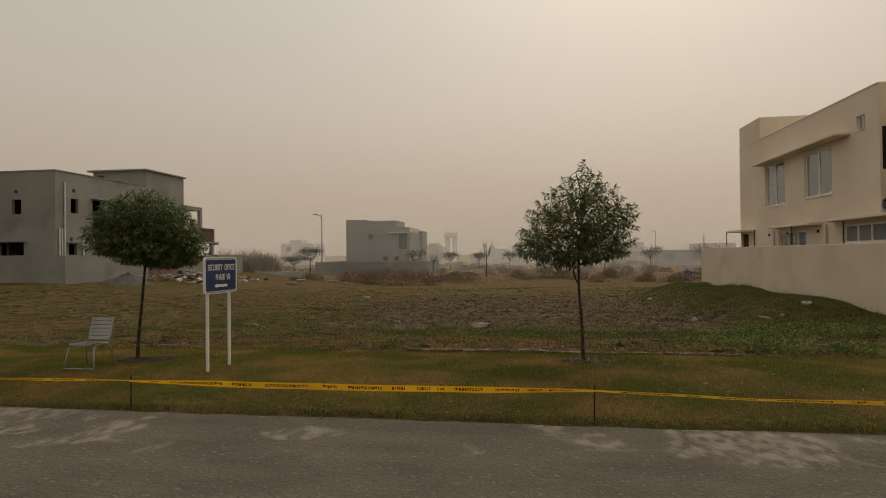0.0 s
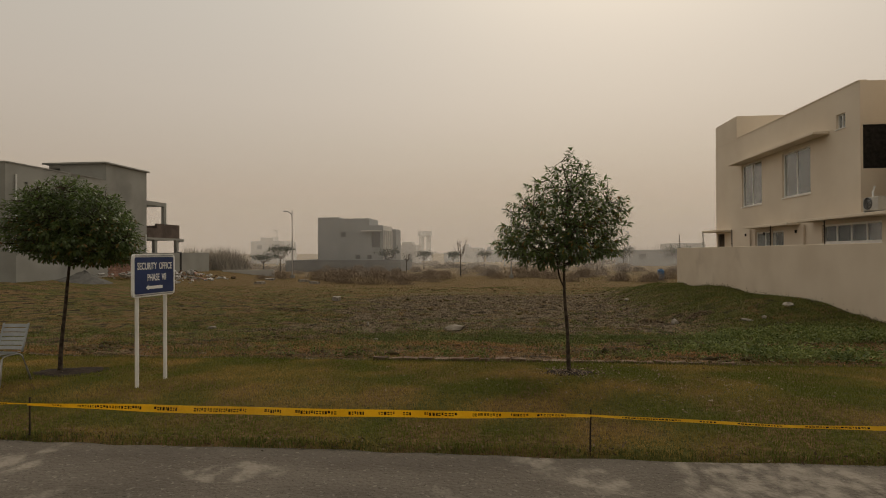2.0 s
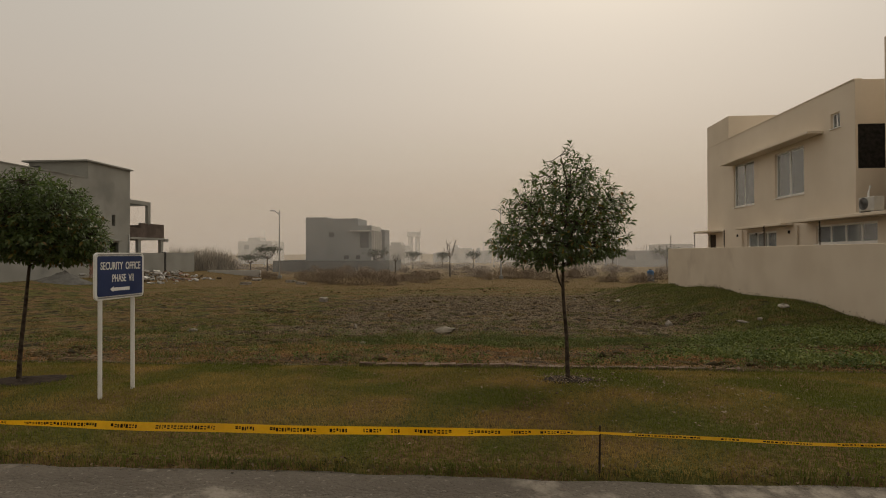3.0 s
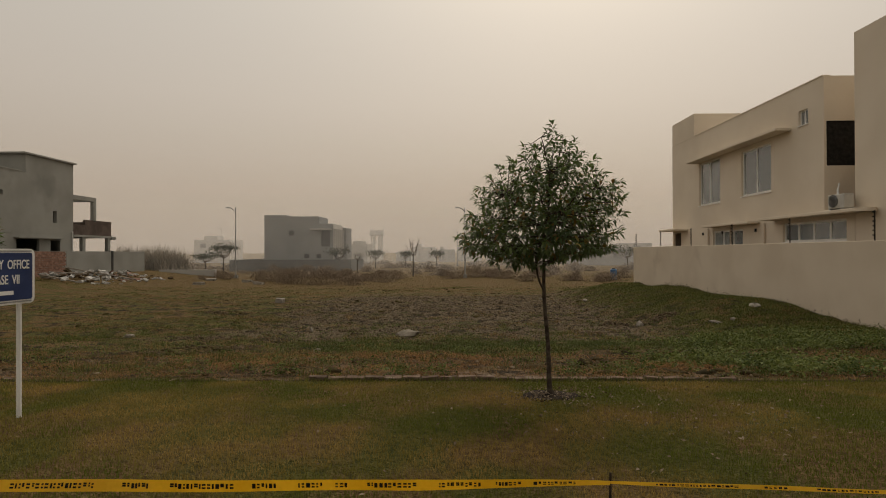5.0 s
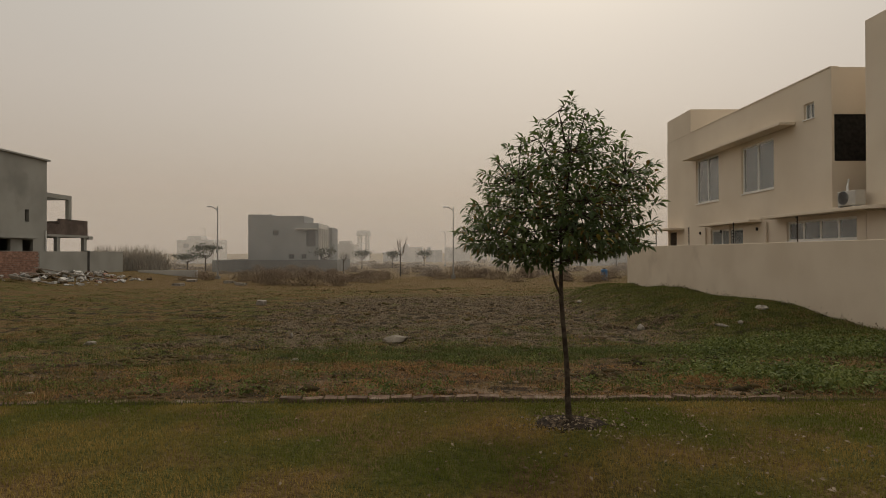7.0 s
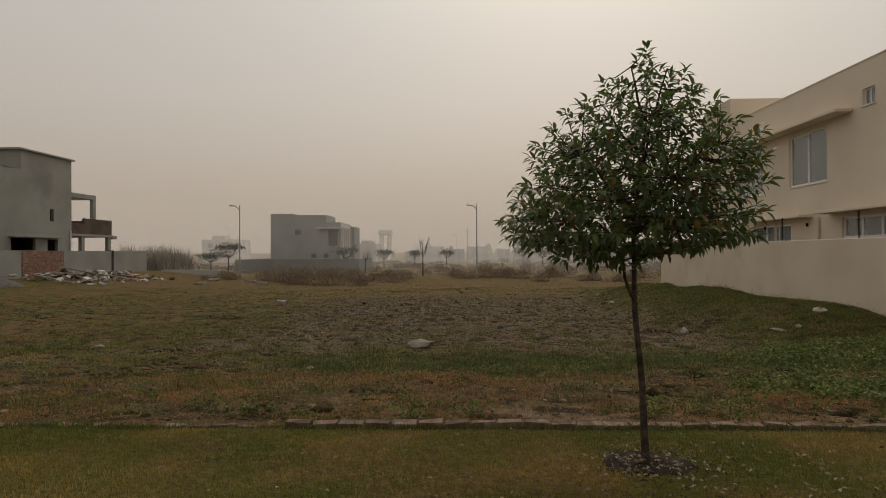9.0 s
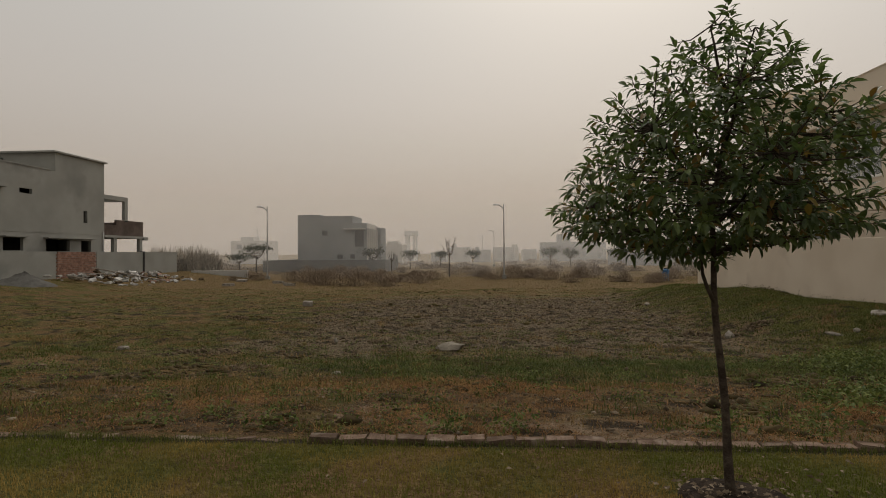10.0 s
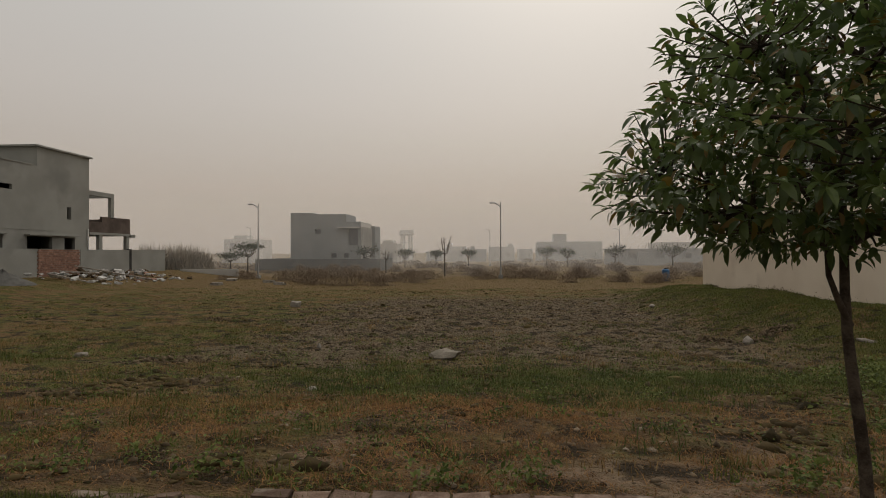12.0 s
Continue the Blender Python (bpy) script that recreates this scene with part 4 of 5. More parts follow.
def tape():
    t = thing("barrier_tape", pose(0, 0, 0), "yellow barrier tape with black print strung between stakes", "barrier tape")
    for k in range(3):
        x0, x1 = STAKES[k], STAKES[k + 1]
        bm, cols = bmesh.new(), []
        for i in range(61):
            x = x0 + (x1 - x0) * i / 60
            z, lean, hw = tape_at(min(x, x1 - 1e-4))
            y = 5.878 + 0.006 * math.sin(x * 5.1)
            d = Vector((0, math.sin(lean), math.cos(lean)))
            cols.append([bm.verts.new(Vector((x, y, z)) + d * hw * q) for q in (-1, 0, 1)])
        for a, b in zip(cols, cols[1:]):
            for q in range(2):
                bm.faces.new((a[q], b[q], b[q + 1], a[q + 1]))
        bmesh.ops.solidify(bm, geom=bm.faces[:], thickness=0.0012)
        run = part("tape_run", bm, M_YELLOW, t)
        bm = bmesh.new()
        r = random.Random(40 + k)
        x = x0 + 0.25
        while x < x1 - 0.2:
            if r.random() < 0.09:
                x += r.uniform(0.06, 0.16)
            w = r.uniform(0.008, 0.022)
            z, lean, hw = tape_at(x)
            lo, hi = (-0.42, 0.42) if r.random() < 0.75 else (-0.15, 0.5)
            y = 5.878 + 0.006 * math.sin(x * 5.1) - 0.0035
            d = Vector((0, math.sin(lean), math.cos(lean)))
            for s0, s1 in ((lo, hi),) if r.random() < 0.5 else ((lo, lo + 0.3), (hi - 0.3, hi)):
                quad = [Vector((x + dx, y, z)) + d * hw * q for dx, q in ((0, s0), (w, s0), (w, s1), (0, s1))]
                bm.faces.new([bm.verts.new(p) for p in quad])
            x += w + r.uniform(0.005, 0.012)
        bmesh.ops.solidify(bm, geom=bm.faces[:], thickness=0.0008)
        part("print", bm, M_BLACK, run, "black printed bars")["kind"] = "stuff"


for x in STAKES:
    stake(x)
tape()


# ---- trees ----
def leaf_shape(droop):
    """One leaf along +y, folded along its rib and bowed down: stations of left edge, rib, right edge."""
    v, f = [], []
    for i, (s, w) in enumerate(((0.0, 0.03), (0.22, 0.165), (0.5, 0.215), (0.78, 0.155), (1.0, 0.012))):
        z = -droop * s * s
        v += [(-w, s, z + 0.35 * w), (0, s, z), (w, s, z + 0.35 * w)]
        if i:
            a = 3 * (i - 1)
            f += [(a, a + 1, a + 4, a + 3), (a + 1, a + 2, a + 5, a + 4)]
    return np.array(v), np.array(f)


LEAF_V, LEAF_F = leaf_shape(0.52)


def frames(direction, roll):
    """Rotation matrices that turn +y to each direction, with the leaf's face upwards but for a roll."""
    d = direction / np.linalg.norm(direction, axis=1, keepdims=True)
    up = np.tile(np.array([0.0, 0.0, 1.0]), (len(d), 1))
    s = np.cross(d, up)
    s /= np.linalg.norm(s, axis=1, keepdims=True) + 1e-6
    u = np.cross(s, d)
    c, k = np.cos(roll)[:, None], np.sin(roll)[:, None]
    return np.stack((s * c + u * k, d, -s * k + u * c), axis=2)


def leaf_cloud(pos, direction, roll, size):
    R = frames(direction, roll)
    v = np.einsum('nij,vj->nvi', R, LEAF_V) * size[:, None, None] + pos[:, None, :]
    f = LEAF_F[None] + (np.arange(len(pos)) * len(LEAF_V))[:, None, None]
    return v.reshape(-1, 3), f.reshape(-1, 4)


def tree(base, fork, levels, seed, gap, per_tip, leaf_len, label, singles, second_stem, slope):
    """levels: (height, radius, middle x) of the crown from its foot up; gap: least distance between two leafy shoots; slope: rise of the crown's underside towards +x."""
    r = np.random.default_rng(seed)
    b, k = np.array([*base, gz(*base) - 0.1]), np.array(fork)
    t = thing("tree", pose(base[0], base[1], gz(*base)), label, "tree", "young trees along the lawn")
    org = np.array([base[0], base[1], gz(*base)])
    zs, rs, xs = (np.array([p[q] for p in levels]) for q in range(3))
    bm = bmesh.new()
    pts = [b + (k - b) * u + np.array([-0.012 * math.sin(u * math.pi) + 0.008 * math.sin(u * 9 + seed), 0.010 * math.cos(u * 6) * math.sin(u * math.pi), 0]) for u in np.linspace(0, 1, 10)]
    top = np.array([xs[-1], k[1], zs[-1] - 0.30])
    pts += [k + (top - k) * u + np.array([0.04 * math.sin(u * 5 + seed), 0.03 * math.cos(u * 4), 0]) * (1 - u) for u in (0.25, 0.5, 0.75, 1.0)]
    tube(bm, [p - org for p in pts], [0.040, 0.029, 0.026, 0.024, 0.023, 0.022, 0.021, 0.020, 0.018, 0.017, 0.014, 0.011, 0.008, 0.004], 12)
    if second_stem:
        p0 = b + (k - b) * 0.80
        tube(bm, [p - org for p in (p0, p0 + [-0.03, -0.01, 0.05], p0 + [-0.065, -0.02, 0.12], k + [-0.075, -0.03, -0.10], k + [-0.10, -0.05, 0.10], k + [-0.30, -0.2, 0.28])],
             [0.014, 0.013, 0.012, 0.011, 0.009, 0.006], 8)
    part("trunk", bm, M_BARK, t, "slender dark brown trunk", smooth=True)
    limbs, bm = [], bmesh.new()
    for i in range(13):
        a = i * 2.4 + r.uniform(-0.3, 0.3)
        u = (i / 13) ** 0.9
        root = k + (top - k) * u * 0.85
        zt = min(root[2] + r.uniform(0.25, 0.5), zs[-1] - 0.2)
        rad = np.interp(zt, zs, rs) * 0.72
        end = np.array([np.interp(zt, zs, xs) + math.cos(a) * rad, k[1] + math.sin(a) * rad, zt])
        mid = root + (end - root) * 0.5 + np.array([0, 0, -0.05])
        line = [root, root + (mid - root) * 0.5, mid, mid + (end - mid) * 0.5 + [0, 0, 0.02], end]
        tube(bm, [p - org for p in line], [0.013, 0.011, 0.009, 0.007, 0.004], 6)
        limbs += line[1:]
    limbs += pts[10:]
    limbs = np.array(limbs)
    # leafy shoots, evenly spread through the crown and thinner towards its heart
    tips = np.empty((0, 3))
    edge_of = []
    for _ in range(9000):
        z = r.uniform(zs[0], zs[-1])
        rad, a = np.interp(z, zs, rs), r.uniform(0, math.tau)
        q = math.sqrt(r.uniform(0.03, 1.0))
        if r.random() > (rad / rs.max()) ** 1.5 + 0.14:
            continue
        lump = 1 + 0.09 * math.sin(3 * a + seed) + 0.06 * math.sin(5 * a + 4 * z) + (0.10 * r.random() if q > 0.93 else 0)
        p = np.array([np.interp(z, zs, xs) + math.cos(a) * rad * q * lump, k[1] + math.sin(a) * rad * q * lump, z])
        if z < zs[0] + slope * (p[0] - xs[0]):
            continue
        if len(tips) and np.min(np.linalg.norm(tips - p, axis=1)) < gap * (1.0 if q > 0.6 else 1.25):
            continue
        tips = np.vstack((tips, p))
        edge_of.append(q)
    P, D = [], []
    for i, tip in enumerate(tips):
        z = tip[2]
        near = limbs[np.argmin(np.linalg.norm(limbs - tip, axis=1) + 0.25 * (limbs[:, 2] > tip[2] + 0.1))]
        mid = (tip + near) / 2 + np.array([0, 0, -0.03])
        tube(bm, [p - org for p in (near, mid, tip)], [0.005, 0.004, 0.002], 4)
        high = (z - zs[0]) / (zs[-1] - zs[0])
        out_way = np.array([tip[0] - np.interp(z, zs, xs), tip[1] - k[1], 0.0])
        way = 0.6 * out_way / (np.linalg.norm(out_way) + 0.05) + (tip - mid) * 0.8 + np.array([0, 0, -0.02 + 0.95 * high + r.normal(0, 0.22)])
        way /= np.linalg.norm(way)
        side = np.cross(way, [0.3, 0.2, 0.9])
        side /= np.linalg.norm(side)
        other = np.cross(way, side)
        length = r.uniform(0.13, 0.22)
        for j in range(per_tip):
            u = j / per_tip
            b_ = j * 2.39996 + i
            out = math.cos(b_) * side + math.sin(b_) * other
            P.append(tip - way * length * (1 - u) * 0.9 + out * 0.006)
            D.append(out * (1.0 - 0.6 * u) + way * (0.30 + 0.55 * u) + np.array([0, 0, -0.05 + r.normal(0, 0.22)]))
    branches = part("branchwork", bm, M_BARK, t)
    branches["kind"] = "stuff"
    P, D = np.array(P) - org, np.array(D)
    n = len(P)
    size, roll = leaf_len * r.uniform(0.65, 1.2, n), r.normal(0, 0.4, n)
    order = np.argsort(P[:, 1])
    ageing = (r.random(n) < 0.085) & (P[:, 2] + org[2] < zs[-1] - 0.6)
    pick, rest = order[:singles], order[singles:]
    fresh, old = rest[~ageing[rest]], rest[ageing[rest]]
    v, f = leaf_cloud(P[fresh], D[fresh], roll[fresh], size[fresh])
    crown = raw_mesh("crown", v, f, M_LEAF, t, "crown of drooping dark green leaves")
    crown["kind"] = "stuff"
    if singles:
        data = []
        for m in (M_LEAF_OB, M_LEAF_OLD):
            me = bpy.data.meshes.new("leaf")
            me.from_pydata(LEAF_V.tolist(), [], LEAF_F.tolist())
            me.materials.append(m)
            data.append(me)
        R = frames(D[pick], roll[pick])
        for i, q in enumerate(pick):
            o = new("leaf", data[1 if ageing[q] else 0])
            o.parent = branches
            o.matrix_local = Matrix.Translation(P[q].tolist()) @ Matrix(R[i].tolist()).to_4x4() @ Matrix.Scale(float(size[q]), 4)
    v, f = leaf_cloud(P[old], D[old], roll[old] + 0.3, size[old])
    part_old = raw_mesh("old_leaves", v, f, M_LEAF_OLD, t, "yellow and orange ageing leaves")
    part_old["kind"] = "stuff"


tree((0.89, 8.92), (0.83, 9.04, 1.54), ((1.55, 0.34, 0.79), (1.62, 0.68, 0.77), (1.75, 0.86, 0.75), (1.91, 0.86, 0.77), (2.17, 0.77, 0.86), (2.43, 0.68, 0.91), (2.69, 0.48, 0.90), (2.92, 0.24, 0.93), (3.15, 0.04, 0.94)), 4, 0.132, 15, 0.067,
     "young tree with a domed crown of dark green leaves", 300, True, 0.20)
tree((-5.93, 8.30), (-5.82, 8.35, 1.58), ((1.60, 0.30, -5.52), (1.68, 0.66, -5.57), (1.85, 0.80, -5.66), (2.08, 0.79, -5.72), (2.36, 0.70, -5.77), (2.56, 0.55, -5.80), (2.70, 0.36, -5.82), (2.80, 0.12, -5.84)), 9, 0.094, 14, 0.060,
     "young tree with a broad flat-topped dense green crown", 0, False, -0.22)


def tree_pit(x, y, rad, seed):
    """A shallow dish of dark soil round a trunk."""
    r = random.Random(seed)
    bm = bmesh.new()
    rings = []
    for q, dz in ((0.05, 0.035), (0.45, 0.014), (0.8, 0.012), (1.0, 0.010), (1.12, -0.02)):
        ring = []
        for k in range(28):
            a = k * math.tau / 28
            rr = rad * q * (1 + 0.10 * math.sin(3 * a + seed) + r.uniform(-0.04, 0.04))
            px, py = x + rr * math.cos(a) * 1.15, y + rr * math.sin(a)
            ring.append(bm.verts.new((px, py, gz(px, py) + dz + r.uniform(-0.006, 0.006))))
        rings.append(ring)
    for a, b in zip(rings, rings[1:]):
        for k in range(28):
            bm.faces.new((a[k], a[(k + 1) % 28], b[(k + 1) % 28], b[k]))
    bm.faces.new(rings[0])
    tagged(part("tree_pit", bm, M_MULCH, smooth=True), "dish of dark bare soil round a young tree", "tree pit", kind="structure")


tree_pit(0.875, 8.92, 0.27, 3), tree_pit(-5.80, 8.32, 0.38, 5)


def small_tree(x, y, h, rad, flat, seed, bare=False, tilt=0.0):
    r = random.Random(seed)
    g = gz(x, y)
    t = thing("tree", pose(x, y, g), "bare leafless young tree in the scrub" if bare else "small dusty tree among the far plots", "tree", "far trees")
    bm = bmesh.new()
    tube(bm, [(0, 0, -0.1), (tilt * 0.4, 0, h * 0.35), (tilt, 0, h * 0.6)], [0.10, 0.07, 0.05], 6)
    ends = []
    for k in range(9):
        a = k * 2.4
        e = Vector((tilt + math.cos(a) * rad * r.uniform(0.5, 1), math.sin(a) * rad * r.uniform(0.5, 1), h * (r.uniform(0.72, 1.0) if bare else 0.80 + 0.12 * r.random())))
        s = Vector((tilt * 0.8, 0, h * r.uniform(0.45, 0.6)))
        m = (s + e) / 2 + Vector((0, 0, -0.1 * h))
        tube(bm, [s, m, e], [0.04, 0.028, 0.012], 5)
        for j in range(4 if bare else 2):
            q = m + (e - m) * r.uniform(0.2, 0.9)
            p = q + Vector((r.uniform(-0.4, 0.4), r.uniform(-0.4, 0.4), r.uniform(0.1, 0.6))) * rad * 0.7
            tube(bm, [q, p], [0.014, 0.006], 4)
            ends.append(p)
        ends.append(e)
    part("trunk", bm, M_BARK, t)
    if bare:
        return
    n = 420
    R = np.random.default_rng(seed)
    c = np.array([[*ends[i % len(ends)]] for i in range(n)]) + R.normal(0, 1, (n, 3)) * np.array([rad * 0.30, rad * 0.30, h * flat])
    v, f = leaf_cloud(c, R.normal(0, 1, (n, 3)), R.uniform(-1, 1, n), R.uniform(0.16, 0.34, n))
    crown = raw_mesh("crown", v, f, M_FARTREE, t)
    crown["kind"] = "stuff"


for i, (x, y, h, rad, flat) in enumerate(((-28.2, 72, 3.6, 1.7, 0.035), (-16.0, 82.5, 3.3, 1.3, 0.07), (-12.5, 95, 3.0, 1.2, 0.06), (-2.6, 100, 2.9, 1.2, 0.06), (-8.0, 100, 3.0, 1.0, 0.05), (10.2, 100, 3.4, 1.5, 0.09),
                                          (13.5, 100, 3.0, 1.3, 0.08), (20.0, 95, 3.2, 1.5, 0.09), (27.0, 90, 3.2, 1.5, 0.1), (-33.0, 78, 2.6, 1.6, 0.05))):
    small_tree(x, y, h, rad, flat, 60 + i)
small_tree(-4.4, 66, 4.2, 0.9, 0, 80, bare=True)
small_tree(-12.0, 74, 3.0, 0.6, 0, 81, bare=True)


# ---- stones and debris ----
def stone(x, y, sx, sy, sz, seed, label="pale broken lump of concrete lying in the grass", mat=None, slab=False, sink=0.25):
    r = random.Random(seed)
    bm = bmesh.new()
    if slab:
        bmesh.ops.create_cube(bm, size=2.0)
        bmesh.ops.subdivide_edges(bm, edges=bm.edges[:], cuts=2, use_grid_fill=True)
    else:
        bmesh.ops.create_icosphere(bm, subdivisions=2 if max(sx, sy) < 1 else 4, radius=1.0)
    off = Vector((seed * 3.1, seed * 1.7, 0))
    for v in bm.verts:
        d = 1 + 0.42 * noise.noise(v.co * 1.3 + off) + (0.15 if max(sx, sy) < 1 else 0.4) * noise.noise(v.co * 3.5 + off)
        v.co = Vector((v.co.x * sx, v.co.y * sy, v.co.z * sz)) * (d if not slab else 1 + 0.16 * noise.noise(v.co * 1.1 + off))
    g = gz(x, y) + sz * (1 - 2 * sink)
    ob = part("stone", bm, mat or M_STONE)
    ob.matrix_world = pose(x, y, g, r.uniform(-6, 6), r.uniform(-6, 6), r.uniform(0, 180) if not slab else r.uniform(-15, 15))
    return tagged(ob, label, "stone", "stones strewn over the plot")


stone(-1.38, 17.95, 0.360, 0.240, 0.111, 1, "rounded pale sack-like lump of hardened cement in the grass", mat=M_CEMENT_LUMP, sink=0.2)
stone(-8.85, 31.3, 0.187, 0.145, 0.136, 2, "pale broken block lying on the grass", slab=True)
stone(-4.2, 18.9, 0.051, 0.043, 0.093, 3)
stone(6.15, 29.6, 0.136, 0.102, 0.068, 4)
stone(5.72, 20.6, 0.111, 0.102, 0.111, 5, "pale rounded stone beside a heap of earth")
stone(8.95, 19.9, 0.204, 0.136, 0.085, 6)
stone(7.25, 18.8, 0.187, 0.085, 0.043, 7)
stone(7.75, 18.8, 0.076, 0.068, 0.068, 8)
stone(-8.6, 17.4, 0.136, 0.102, 0.060, 9)
stone(5.0, 27.5, 0.068, 0.051, 0.043, 10)
stone(-2.85, 13.9, 0.070, 0.055, 0.035, 11)
stone(4.6, 33.0, 0.102, 0.085, 0.068, 12)


M_HEAP = material("grey_building_sand", (0.075, 0.071, 0.064), (0.115, 0.110, 0.10), 1.0, 2.0, 25, 0.5)
M_RUBBLE = material("white_broken_plaster", (0.33, 0.315, 0.295), (0.56, 0.54, 0.51), 0.9, 3, 30, 0.3, spread=0.2)


def rubble():
    """Broken slabs, bricks, a long pole and earth in front of the unfinished house."""
    r = random.Random(5)
    for i in range(190):
        u, w = r.random(), r.random()
        x, y = -31.0 + 5.5 * u ** 1.4 + r.gauss(0, 0.3), 42.0 + 10.5 * w + 2.0 * u
        x = max(x, -31.3)
        s = r.uniform(0.05, 0.22)
        ob = stone(x, y, s * r.uniform(0.8, 1.9), s * r.uniform(0.6, 1.2), s * r.uniform(0.25, 0.6), 100 + i, "broken piece of pale concrete in a rubble heap",
                   slab=r.random() < 0.7, sink=0.05, mat=M_RUBBLE if r.random() < 0.62 else (M_CONC if r.random() < 0.5 else M_CLOD if r.random() < 0.6 else M_BRICK_RED))
        ob.location.z += max(0.0, 0.38 - 0.12 * abs(x + 29.6)) * r.random()
        ob.rotation_euler = (r.gauss(0, 0.3), r.gauss(0, 0.3), r.uniform(0, 3.1))
        ob["group"] = "pieces of the rubble heap"
    for i, (a, b) in enumerate((((-30.6, 46.5, 0.75), (-26.0, 49.5, 0.05)), ((-30.2, 44.5, 0.5), (-29.0, 47.5, 0.35)), ((-29.5, 42.5, 0.45), (-27.8, 44.0, 0.05)))):
        p = thing("pole", pose(0, 0, 0), "pale wooden pole lying across the rubble heap", "pole", "poles on the rubble")
        bm = bmesh.new()
        tube(bm, [(a[0], a[1], gz(a[0], a[1]) + a[2]), (b[0], b[1], gz(b[0], b[1]) + b[2])], 0.05, 7)
        part("shaft", bm, M_STONE, p)
    for i, (x, y) in enumerate(((-20.5, 48.0), (-18.0, 52.0), (-22.5, 55.0), (-16.0, 49.0))):
        stone(x, y, 0.4, 0.25, 0.12, 300 + i, slab=True, sink=0.1)


rubble()


def sand_heap(x, y, rad, h):
    bm, rings = bmesh.new(), []
    for k in range(9):
        q = k / 8
        rings.append([bm.verts.new((x + rad * q * math.cos(a) * 1.2, y + rad * q * math.sin(a), gz(x + rad * q * math.cos(a) * 1.2, y + rad * q * math.sin(a)) - 0.04 + h * (1 - q) ** 1.15 * (1 + 0.12 * math.sin(3 * a + 2 * k)) + 0.02 * math.sin(7 * a + k))) for a in (i * math.tau / 32 for i in range(32))])
    for a, b in zip(rings, rings[1:]):
        for k in range(32):
            bm.faces.new((a[k], a[(k + 1) % 32], b[(k + 1) % 32], b[k]))
    bmesh.ops.remove_doubles(bm, verts=bm.verts[:], dist=0.001)
    tagged(part("sand_heap", bm, M_HEAP, smooth=True), "heap of dark grey building sand beside the grey wall", "sand heap")


sand_heap(-29.8, 39.3, 1.7, 0.75)


# ---- vegetation: grass, weeds, litter, scrub (uncounted stuff) ----
def blades(name, x, y, h, w, mat, label, lean=0.6, lift=0.0):
    """Single bent blades: two base corners, two half-way, one tip."""
    n = len(x)
    a, b = rng.uniform(0, math.tau, n), rng.uniform(0, math.tau, n)
    z = ground_z(x, y) + lift
    L = np.abs(rng.normal(0, lean, n))
    dx, dy = np.cos(b) * L * h, np.sin(b) * L * h
    ex, ey = np.cos(a) * w / 2, np.sin(a) * w / 2
    v = np.stack([np.stack((x - ex, y - ey, z - 0.01), -1), np.stack((x + ex, y + ey, z - 0.01), -1),
                  np.stack((x + dx * 0.35 + ex * 0.8, y + dy * 0.35 + ey * 0.8, z + h * 0.6), -1), np.stack((x + dx * 0.35 - ex * 0.8, y + dy * 0.35 - ey * 0.8, z + h * 0.6), -1),
                  np.stack((x + dx, y + dy, z + h * np.maximum(0.35, 1 - 0.5 * L)), -1)], 1).reshape(-1, 3)
    i = np.arange(n)[:, None] * 5
    f = np.concatenate((i + [0, 1, 2], i + [0, 2, 3], i + [3, 2, 4]), 1).reshape(-1, 3)
    ob = raw_mesh(name, v, f, mat)
    return tagged(ob, label, "grass", kind="stuff")


def scatter(n, x0, x1, y0, y1):
    return rng.uniform(x0, x1, n), rng.uniform(y0, y1, n)


def keep(x, y, chance):
    m = rng.random(len(x)) < chance
    return x[m], y[m]


def away_from_pits(x, y):
    m = (np.hypot((x - 0.875) / 1.15, y - 8.92) > 0.27) & (np.hypot((x + 5.80) / 1.15, y - 8.32) > 0.36)
    return x[m], y[m]


# mown verge
x, y = away_from_pits(*scatter(270000, -11.0, 8.0, 5.87, 9.80))
blades("lawn_grass", x, y, rng.uniform(0.018, 0.045, len(x)), rng.uniform(0.003, 0.006, len(x)), M_LAWN, "short mown lawn, green with yellowed patches", 0.7)
# grass grown up against the brick edging
x, y = scatter(9000, -11.0, 7.0, 9.80, 9.93)
x, y = keep(x, y, np.clip(0.5 + 0.5 * waves(x, y, 2.5, 33), 0.05, 1))
blades("edging_grass", x, y, rng.uniform(0.03, 0.08, len(x)), rng.uniform(0.003, 0.007, len(x)), M_GREEN, "tufts of grass grown up against the bricks", 0.6)
# taller fringe along the road
x, y = scatter(12000, -11.0, 8.0, 5.83, 5.98)
x, y = keep(x, y, 0.35 + 0.5 * (waves(x, y, 2.0, 31) > 0))
blades("verge_fringe", x, y, rng.uniform(0.02, 0.06, len(x)), rng.uniform(0.004, 0.008, len(x)), M_GREEN, "ragged grass fringe along the road edge", 0.8)


